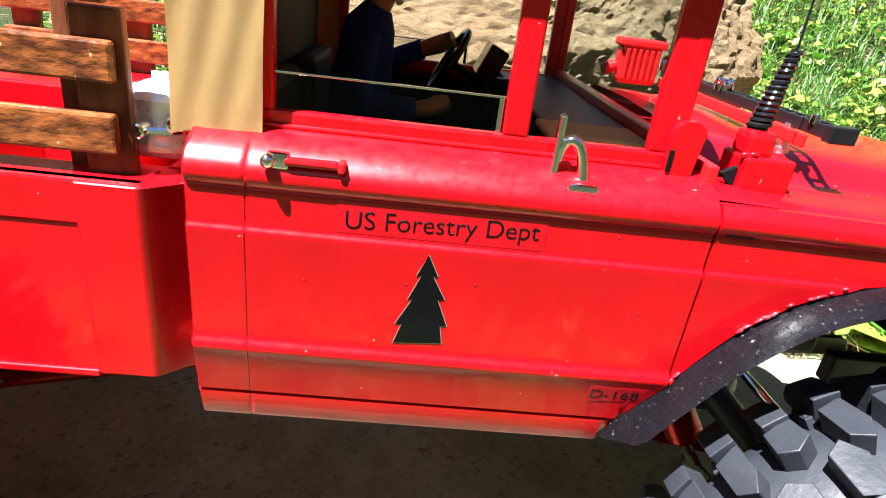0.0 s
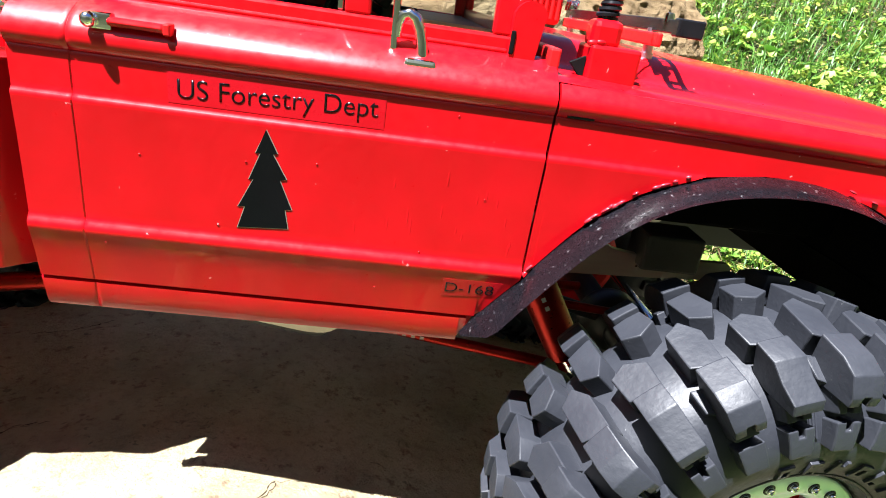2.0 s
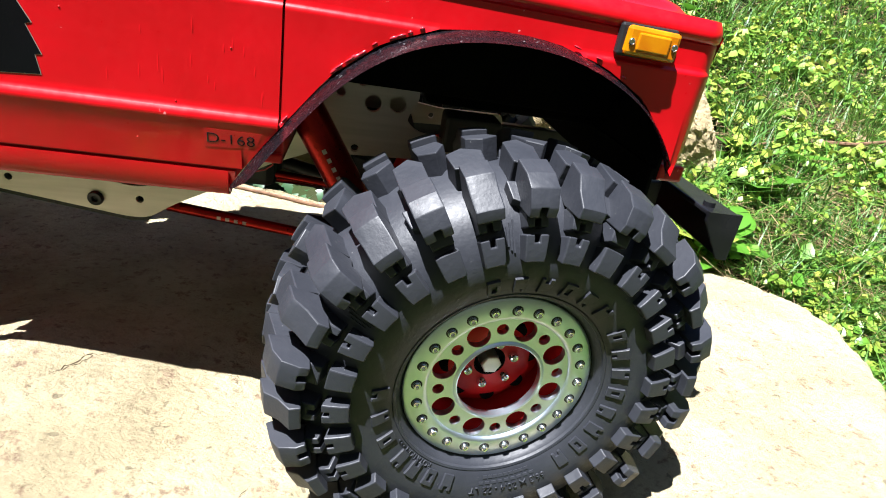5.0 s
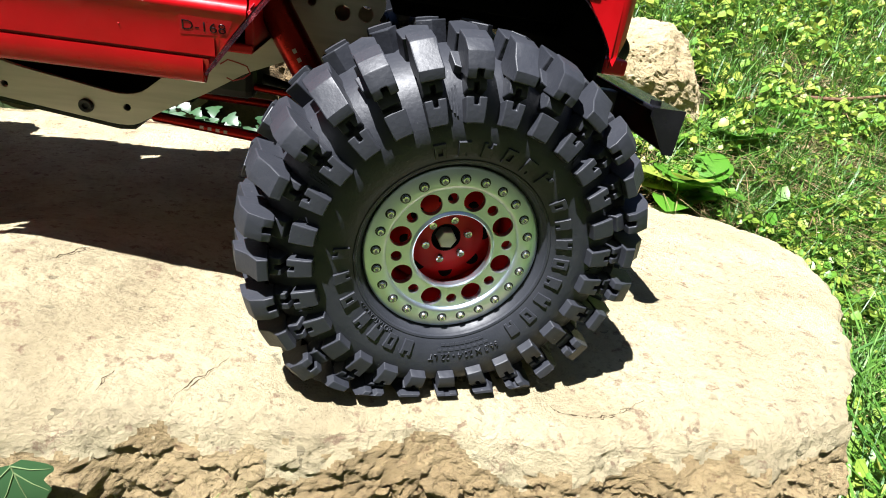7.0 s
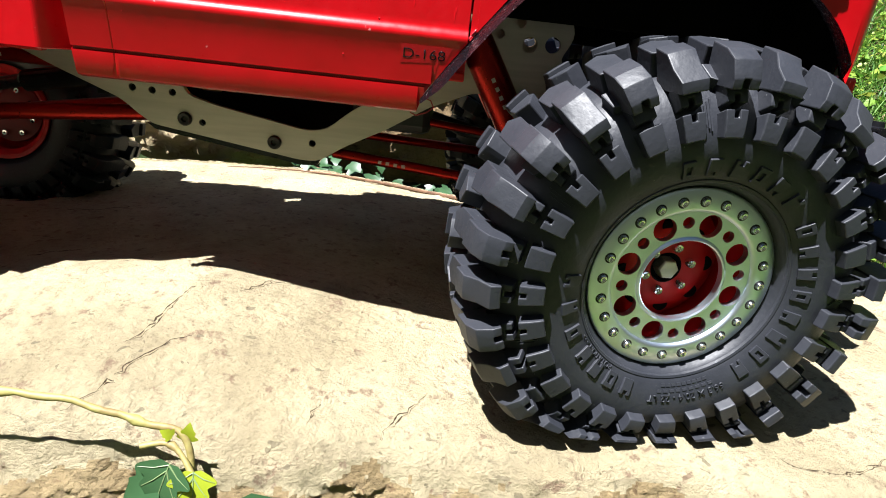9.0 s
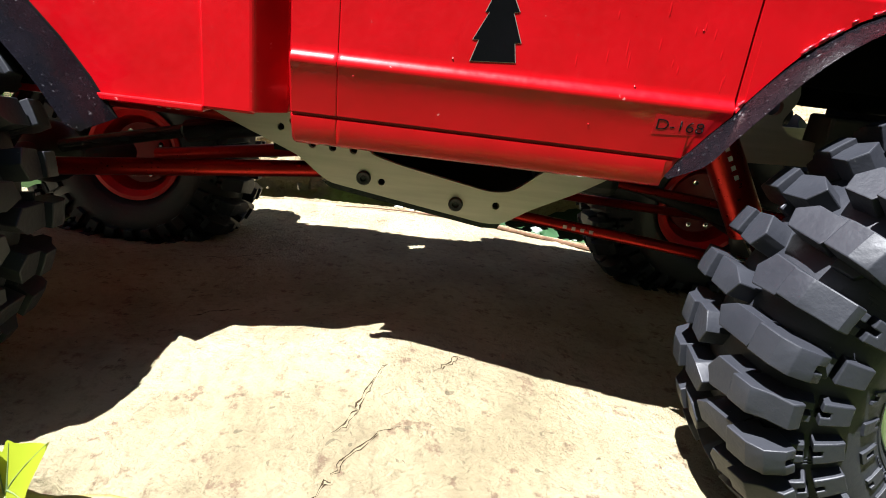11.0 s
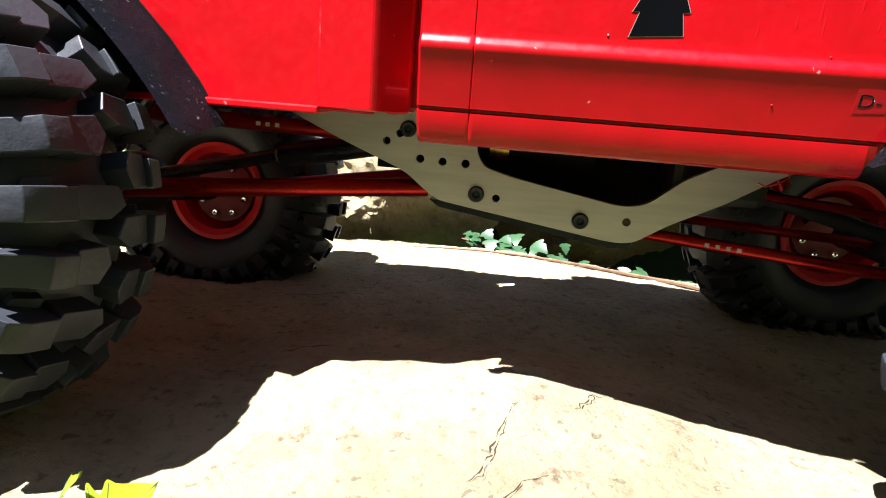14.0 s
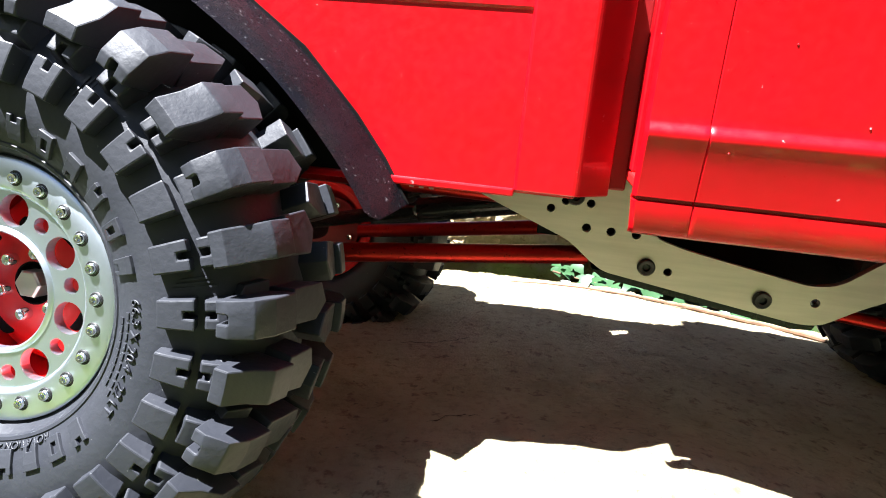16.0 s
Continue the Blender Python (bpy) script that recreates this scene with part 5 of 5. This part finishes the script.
def build_wheel(first, name_turn, rim_turn):
    bm = bmesh.new()
    # barrel with a closed, raised centre disc
    lathe(bm, [(29.0, -16.0), (29.2, -14.6), (25.2, -13), (24.0, -6), (24.0, 14), (28.6, 16), (28.6, 17.5), (26.2, 17.5), (22.8, 14), (22.8, 2), (21.0, -1.0), (18, -3.4), (15.4, -6.0), (13.2, -7.2), (9.8, -7.4), (5.2, -7.4), (4.9, -4.8), (0.05, -4.8)], 72)
    wheel = part("wheel", bm, RED_PLASTIC, truck, "red model wheel with beadlock ring", smooth=True)
    build_tyre(wheel, first, name_turn)
    # aluminium face with eight large and eight small holes
    holes = [(0, 0, 13.7)]
    for i in range(8):
        a = 2 * math.pi * i / 8 + radians(30.5 + rim_turn)
        holes.append((18.7 * math.cos(a), 18.7 * math.sin(a), 3.65))
        a += math.pi / 8
        holes.append((19.0 * math.cos(a), 19.0 * math.sin(a), 1.85))
    bm = bmesh.new()
    loops = [[bm.verts.new((23.4 * math.cos(2 * math.pi * i / 96), -17.2, 23.4 * math.sin(2 * math.pi * i / 96))) for i in range(96)]]
    for cx, cz, r in holes:
        k = 64 if r > 10 else 24
        loops.append([bm.verts.new((cx + r * math.cos(2 * math.pi * i / k), -17.2, cz + r * math.sin(2 * math.pi * i / k))) for i in range(k)])
    edges = [bm.edges.new((lp[i], lp[(i + 1) % len(lp)])) for lp in loops for i in range(len(lp))]
    bmesh.ops.triangle_fill(bm, edges=edges, use_beauty=True)
    made = bmesh.ops.extrude_face_region(bm, geom=list(bm.faces))["geom"]
    bmesh.ops.translate(bm, vec=(0, 2.4, 0), verts=[v for v in made if isinstance(v, bmesh.types.BMVert)])
    bmesh.ops.recalc_face_normals(bm, faces=bm.faces)
    part("wheel_face", bm, ALU, wheel, "machined aluminium face with round holes")
    bm = bmesh.new()
    lathe(bm, [(13.3, -15.2), (13.3, -17.6), (13.7, -17.9), (14.3, -17.6), (14.6, -17.1)], 96)
    part("face_lip", bm, ALU, wheel, "turned bright lip of the wheel face", smooth=True)
    bm = bmesh.new()
    lathe(bm, [(22.4, -16.0), (22.6, -17.5), (23.4, -18.3), (24.0, -18.4), (29.2, -18.4), (30.0, -17.8), (30.2, -17.0), (30.2, -15.0)], 120)
    part("beadlock_ring", bm, ALU, wheel, "machined aluminium beadlock ring", smooth=True)
    bm = bmesh.new()
    lathe(bm, [(0.5, -18.7), (0.55, -19.4), (0.95, -19.5), (1.15, -19.2), (1.15, -18.3)], 12)
    lathe(bm, [(0.05, -18.75), (0.52, -18.7)], 6)
    ring_of("ring_bolt", bm, CHROME, wheel, 26.0, 24, rim_turn * 1.4, "small steel ring bolt")
    bm = bmesh.new()
    lathe(bm, [(1.2, -18.45), (1.55, -18.55), (1.75, -18.4)], 14)
    ring_of("bolt_seat", bm, DARK, wheel, 26.0, 24, rim_turn * 1.4, "dark rim round the bolt")
    bm = bmesh.new()
    lathe(bm, [(0.05, -8.6), (0.6, -8.6), (0.7, -9.4), (1.3, -9.6), (1.55, -9.2), (1.55, -6.6)], 14)
    ring_of("lug_bolt", bm, CHROME, wheel, 7.7, 6, 18, "small steel lug bolt")
    bm = bmesh.new()
    lathe(bm, [(0.05, -9.6), (3.1, -9.6), (3.5, -9.1), (3.5, -4.4)], 6)
    bmesh.ops.bevel(bm, geom=list(bm.edges), offset=0.2, segments=1, affect="EDGES", clamp_overlap=True)
    part("hub_nut", bm, STEEL, wheel, "hexagonal hub nut")
    bm = bmesh.new()
    lathe(bm, [(3.2, -5.2), (4.9, -5.2), (4.95, -7.45), (5.3, -7.5)], 24)
    part("hub_collar", bm, MATTE, wheel, "black recess round the hub nut")
    bm = bmesh.new()
    lathe(bm, [(0.05, 7.6), (18.2, 7.6), (18.6, 6.6), (18.6, 3.0)], 40)
    part("brake_disc", bm, DEEP_RED, wheel, "dark red brake disc behind the wheel")
    bm = bmesh.new()
    lathe(bm, [(0.5, 8.6), (0.6, 9.8), (1.5, 9.9), (1.8, 9.5), (1.8, 7.0)], 12)
    ring_of("disc_bolt", bm, CHROME, wheel, 14.0, 8, 18, "small chrome disc bolt")
    # the disc is uncut; black caps show its holes as shaded
    bm = bmesh.new()
    lathe(bm, [(0.05, -7.0), (2.5, -7.0), (2.7, -3.0)], 16)
    ring_of("wheel_hole_shade", bm, MATTE, wheel, 13.6, 8, 8 + rim_turn, "black cap for the shade in a wheel disc hole")
    return wheel


def at_hub(x, y, z, rx=0, rz=0):
    return pose(x * MM, y * MM, z * MM, rx, 0, rz)


front = build_wheel(119.4, 0, 0)
front.matrix_basis = at_hub(*FRONT_HUB, 0.4, 6.7)
rear = build_wheel(29.6, 64.5, 2.5)
rear.matrix_basis = at_hub(*REAR_HUB, -8.5, 0.5)
copy_thing(front, at_hub(211, 2 * MID + 18, 51, rz=183.5))
copy_thing(rear, at_hub(-132, 2 * MID + 17, 39, rx=8.6, rz=180))

# ---- plants ----


def scatter_mesh(name, verts, faces, mat, label, category):
    me = bpy.data.meshes.new(name)
    me.from_pydata(verts, [], faces)
    for p in me.polygons:
        p.use_smooth = True
    me.materials.append(mat)
    return tagged(new(name, me), label, category, kind="stuff")


def free_spot(rnd, margin=0.0):
    """A place on the bank, denser near the slab, off the slab and the boulders; mm."""
    while True:
        far = rnd.random() ** 1.7
        x = rnd.uniform(-420, 620) if rnd.random() < 0.3 else rnd.uniform(330, 620 + 1100 * far)
        y = -260 + rnd.random() * (460 + 1700 * far)
        on_slab = -345 < x < lerp_list(END, y) + 14 + margin and slab_front(x) - 12 - margin < y < slab_back(x) + 14 + margin
        big = ((x - 190) / 285) ** 2 + ((y - 550) / 195) ** 2 < 1 or ((x - 430) / 140) ** 2 + ((y - 440) / 98) ** 2 < 1
        gap = -230 < x < 360 and 250 < y < 500
        if not on_slab and not big and not gap and y < 1900:
            return x, y


def blades(name, count, seed, mat, label, tall=(18, 60), wide=(0.8, 2.2), lean=0.6, flat=False):
    rnd = random.Random(seed)
    verts, faces = [], []
    for _ in range(count):
        x, y = free_spot(rnd)
        if not flat and noise.noise(Vector((x / 70, y / 70, 30))) < -0.25 and rnd.random() < 0.75:
            continue
        z = ground_height(x, y) - 2
        h, w, a = rnd.uniform(*tall) * (0.7 + 0.6 * rnd.random()), rnd.uniform(*wide) * (1 + max(0, y - 400) / 900), rnd.uniform(0, 2 * math.pi)
        d = Vector((math.cos(a), math.sin(a), 0))
        s = Vector((-d.y, d.x, 0)) * w
        bend = rnd.uniform(0.1, lean) * h
        up = h * (0.1 if flat else 1)
        p = Vector((x, y, z + (rnd.uniform(3, 16) if flat else 0)))
        q, t = p + d * bend * 0.35 + Vector((0, 0, up * 0.6)), p + d * (bend * 1.3 + (h if flat else 0)) + Vector((0, 0, up * (0.95 if not flat else 0.4)))
        k = len(verts)
        verts += [tuple(v * MM) for v in (p - s, p + s, q + s * 0.8, q - s * 0.8, t)]
        faces += [(k, k + 1, k + 2, k + 3), (k + 3, k + 2, k + 4)]
    scatter_mesh(name, verts, faces, mat, label, "grass")


blades("grass", 70000, 11, GRASS, "fine green lawn grass growing on the bank", (12, 46), (0.3, 1.15), 1.3)
blades("dry_grass", 38000, 12, STRAW, "dead straw-coloured grass lying among the weeds", (14, 52), (0.4, 1.2), 0.9, True)


def small_leaves(name, count, seed, mat, label):
    rnd = random.Random(seed)
    verts, faces = [], []
    made = 0
    while made < count:
        x, y = free_spot(rnd)
        if noise.noise(Vector((x / 110 + 7, y / 110, 50))) < -0.12 and rnd.random() < 0.85:
            continue
        made += 1
        g = ground_height(x, y)
        h = rnd.uniform(6, 34)
        size = rnd.uniform(2.6, 6.0) if rnd.random() < (0.66 if y > 380 else 0.88) else rnd.uniform(6, 11)
        for i in range(rnd.randint(4, 8)):
            a = i * 2.4 + rnd.random()
            r = rnd.uniform(0.4, 1.3) * size
            c = Vector((x + r * math.cos(a), y + r * math.sin(a), g + h * rnd.uniform(0.7, 1.05)))
            n = Vector((math.cos(a) * 0.6 + rnd.uniform(-0.4, 0.4), math.sin(a) * 0.6 + rnd.uniform(-0.4, 0.4), 1)).normalized()
            u = n.orthogonal().normalized()
            w = n.cross(u)
            s = size * rnd.uniform(0.55, 0.95)
            k = len(verts)
            verts.append(tuple((c - n * s * 0.16) * MM))
            for j in range(7):
                b = 2 * math.pi * j / 7
                q = s * (1.15 if j == 0 else 0.85 + 0.12 * math.sin(3 * b))
                verts.append(tuple((c + (u * math.cos(b) + w * math.sin(b) * 0.85) * q) * MM))
            faces += [(k, k + 1 + j, k + 1 + (j + 1) % 7) for j in range(7)]
    scatter_mesh(name, verts, faces, mat, label, "weeds")


small_leaves("weeds", 8200, 21, WEED, "low bright yellow-green round-leaved weeds on the bank")


def leaf(bm, base, way, up, length, width, lobes=(), fold=0.15):
    """A leaf blade of many faces with a folded midrib; lobes shape its outline."""
    way, up = Vector(way).normalized(), Vector(up)
    side = way.cross(up).normalized()
    up = side.cross(way)
    n = 24
    mid = [bm.verts.new(Vector(base) + way * length * i / n - up * length * 0.18 * (i / n) ** 2) for i in range(n + 1)]
    for sgn in (-1, 1):
        row = []
        for i in range(n + 1):
            u = i / n
            w = lerp_list(lobes, u) if lobes else math.sin(math.pi * min(1, u * 0.94 + 0.06)) ** 0.75
            row.append(bm.verts.new(mid[i].co + side * sgn * w * width * 0.5 + up * fold * w * width * 0.5 + way * (0.0 if not lobes else (0.14 * length * (w - 0.5)))))
        for i in range(n):
            try:
                bm.faces.new((mid[i], mid[i + 1], row[i + 1], row[i]) if sgn > 0 else (mid[i + 1], mid[i], row[i], row[i + 1]))
            except ValueError:
                pass
    return bm


IVY_SHAPE = [(0, 0.3), (0.04, 0.6), (0.09, 0.86), (0.14, 0.96), (0.2, 0.92), (0.27, 0.7), (0.33, 0.58), (0.39, 0.6), (0.45, 0.66), (0.51, 0.64), (0.58, 0.5), (0.68, 0.38), (0.8, 0.26), (0.92, 0.12), (1.0, 0.0)]


def veins(bm, base, way, up, length, width, lobes, fold=0.15):
    """Thin raised strips along the midrib and out to the lobes."""
    way, up = Vector(way).normalized(), Vector(up)
    side = way.cross(up).normalized()
    up = side.cross(way)

    def spot(u, f):
        w = lerp_list(lobes, u)
        p = Vector(base) + way * length * u - up * length * 0.18 * u * u
        return p + side * f * w * width * 0.5 + up * (fold * abs(f) * w * width * 0.5 + 0.12) + way * 0.14 * length * (w - 0.5) * abs(f)
    for track in ([(0, 0), (0.3, 0), (0.6, 0), (0.97, 0)], [(0.02, 0), (0.12, 0.45), (0.16, 0.92)], [(0.02, 0), (0.12, -0.45), (0.16, -0.92)],
                  [(0.12, 0), (0.34, 0.5), (0.5, 0.9)], [(0.12, 0), (0.34, -0.5), (0.5, -0.9)]):
        pts = [spot(u, f) for u, f in track]
        pipe(bm, pts, [0.22 * (1 - 0.75 * i / (len(pts) - 1)) for i in range(len(pts))], 5)
    return bm


VEIN = material("leaf_vein", (0.1441, 0.1996, 0.08316), 0.5)


def ivy_plant(label, stem, leaves, mat=IVY, radius=1.0, stem_mat=STEM):
    """A trailing stem with separate lobed leaves."""
    pts = [Vector(p) for p in stem]
    dense = []
    for i in range(len(pts) - 1):
        a, b, c, d = pts[max(i - 1, 0)], pts[i], pts[i + 1], pts[min(i + 2, len(pts) - 1)]
        for j in range(6):
            t = j / 6
            dense.append(0.5 * (2 * b + (c - a) * t + (2 * a - 5 * b + 4 * c - d) * t * t + (3 * b - a - 3 * c + d) * t ** 3))
    dense.append(pts[-1])
    wander = [p + Vector((0, 0.8, 1.0)) * noise.noise(p / 9) for p in dense]
    thick = [radius * (1.0 + 0.22 * noise.noise(p / 4) + (0.45 if i % 12 == 6 else 0)) for i, p in enumerate(dense)]
    vine = tagged(part("ivy", piped(wander, thick, 16), stem_mat, smooth=True), label, "ivy")
    for base, way, up, size in leaves:
        bm = leaf(bmesh.new(), base, way, up, size, size * 1.05, IVY_SHAPE)
        blade = part("leaf", bm, mat, vine, smooth=True)
        if size > 12 and len(leaves) < 10:
            part("vein", veins(bmesh.new(), base, way, up, size, size * 1.05, IVY_SHAPE), VEIN, blade, "pale leaf veins")
    return vine


ivy_plant("trailing ivy with yellowish stem on the slab's front edge",
          [(-110, -70, 14), (-75, -68, 15), (-50, -66, 15), (-30, -66, 14), (-5, -66, 16), (22.8, -66, 19.5), (44.4, -66, 17.4), (57.5, -66, 13.4), (70.5, -67, 10), (74, -72, -2), (76, -80, -20), (72, -92, -50)],
          [((70, -75, 8), (-0.3, -0.35, -0.9), (-0.1, -0.9, 0.4), 16), ((66, -75, 3), (-0.75, -0.3, -0.5), (0, -0.9, 0.5), 11), ((88, -75, -2), (0.35, -0.3, -0.85), (0.1, -0.9, 0.4), 21),
           ((84, -78, -16), (0.7, -0.35, -0.5), (0, -0.8, 0.6), 22), ((74, -82, -30), (-0.5, -0.3, -0.7), (0, -0.9, 0.5), 22)])
ivy_plant("young yellow-green ivy shoots on the slab's front edge", [(60, -70, 8), (68, -69, 8), (76, -74, 2), (80, -78, -4)],
          [((76, -75, 6), (0.1, -0.5, -0.8), (0, -0.9, 0.5), 13), ((71.5, -67, 9), (0.12, -0.05, 1), (0, -1, 0.1), 6), ((68, -68, 11), (-0.7, -0.2, 0.5), (0, -0.8, 0.5), 4)], SHOOT, 0.8)
ivy_plant("young yellow-green ivy shoots on the slab's front edge", [(-48, -67, 17), (-40, -69, 19), (-28, -70, 18)],
          [((-43, -70, 17), (0.35, -0.1, 0.95), (-0.9, -0.2, 0.3), 22), ((-31, -70, 18), (0.5, -0.2, 0.85), (-0.3, -0.8, 0.6), 23)], SHOOT, 0.8)
rnd = random.Random(5)
far_leaves = []
for i in range(110):
    x = 5 + 185 * (i + rnd.random()) / 110
    y, z = 300 - 0.2 * (x - 15) + rnd.uniform(-8, 40), -17 + rnd.uniform(-16, 18) - 0.08 * (x - 15)
    far_leaves.append(((x, y, z), (rnd.uniform(-0.8, 0.8), -0.7, rnd.uniform(-0.9, 0.3)), (rnd.uniform(-0.3, 0.3), -0.6, 0.8), rnd.uniform(9, 17)))
ivy_plant("dark green ivy behind the slab", [(5, 302, -4), (40, 301, -10), (90, 293, -16), (150, 279, -24), (190, 272, -30)], far_leaves, radius=0.8, stem_mat=TWIG)
tagged(part("twig", piped([(x, y, slab_top(x, y) + 1.2) for x, y in ((-28, 262), (0, 267), (30, 269), (60, 266), (95, 256), (130, 243), (160, 233))] + [(172, 226, slab_top(172, 226) + 1)], [0.3, 0.5, 0.7, 0.9, 1.2, 1.4, 1.6, 1.5], 7), TWIG, smooth=True), "thin dry brown vine lying on the slab", "twig")
tagged(part("twig", piped([(560, 400, 50), (640, 420, 62), (720, 424, 66), (830, 450, 80)], [1.2, 2.6, 2.4, 1.4], 8), TWIG, smooth=True), "dry brown stick lying in the grass", "twig")


def broad_weed(x, y, count, size, seed, label):
    r = random.Random(seed)
    g = ground_height(x, y)
    plant = tagged(part("broadleaf_weed", piped([(x, y, g - 3), (x, y, g + 16)], 1.6, 8), IVY), label, "weed", "broad-leaved weeds round the slab")
    for i in range(count):
        a = i * 2.4 + r.random()
        bm = leaf(bmesh.new(), (x + 4 * math.cos(a), y + 4 * math.sin(a), g + 10 + 2 * i), (math.cos(a), math.sin(a), r.uniform(0.1, 0.8)), (0, 0, 1), size * r.uniform(0.7, 1.1), size * 0.78)
        part("leaf", bm, WEED if i % 3 == 0 else BRIGHT, plant, smooth=True)


BRIGHT = leaf_material("bright_leaf", (0.03326, 0.1331, 0.01109), (0.07762, 0.1996, 0.01663), 0.35)
broad_weed(448, 236, 13, 42, 1, "bright green broad-leaved weed beside the slab")
broad_weed(474, 252, 9, 40, 2, "bright green broad-leaved weed beside the slab")
broad_weed(545, 330, 6, 40, 3, "bright green broad-leaved weed in the grass")
broad_weed(-90, 420, 9, 70, 4, "green broad-leaved plant behind the truck")
broad_weed(-40, 390, 9, 60, 5, "green broad-leaved plant behind the truck")
for k, (x, y, n, size) in enumerate(((743, 935, 7, 26), (700, 746, 6, 24), (661, 775, 7, 24), (864, 964, 6, 28), (626, 384, 6, 26), (560, 400, 5, 24))):
    broad_weed(x, y, n, size, 20 + k, "low yellow-green leafy weed on the bank")
for k, (x, y, size) in enumerate(((676, 485, (34, 22, 9)), (626, 344, (30, 12, 6)), (755, 467, (24, 18, 8)))):
    build_boulder("stone", "flat pale stone half buried in the grass", (x, y, ground_height(x, y) + 3), size, 30 + k, 8, 0.0, 0.0, 4, 0.12, PALE_STONE)
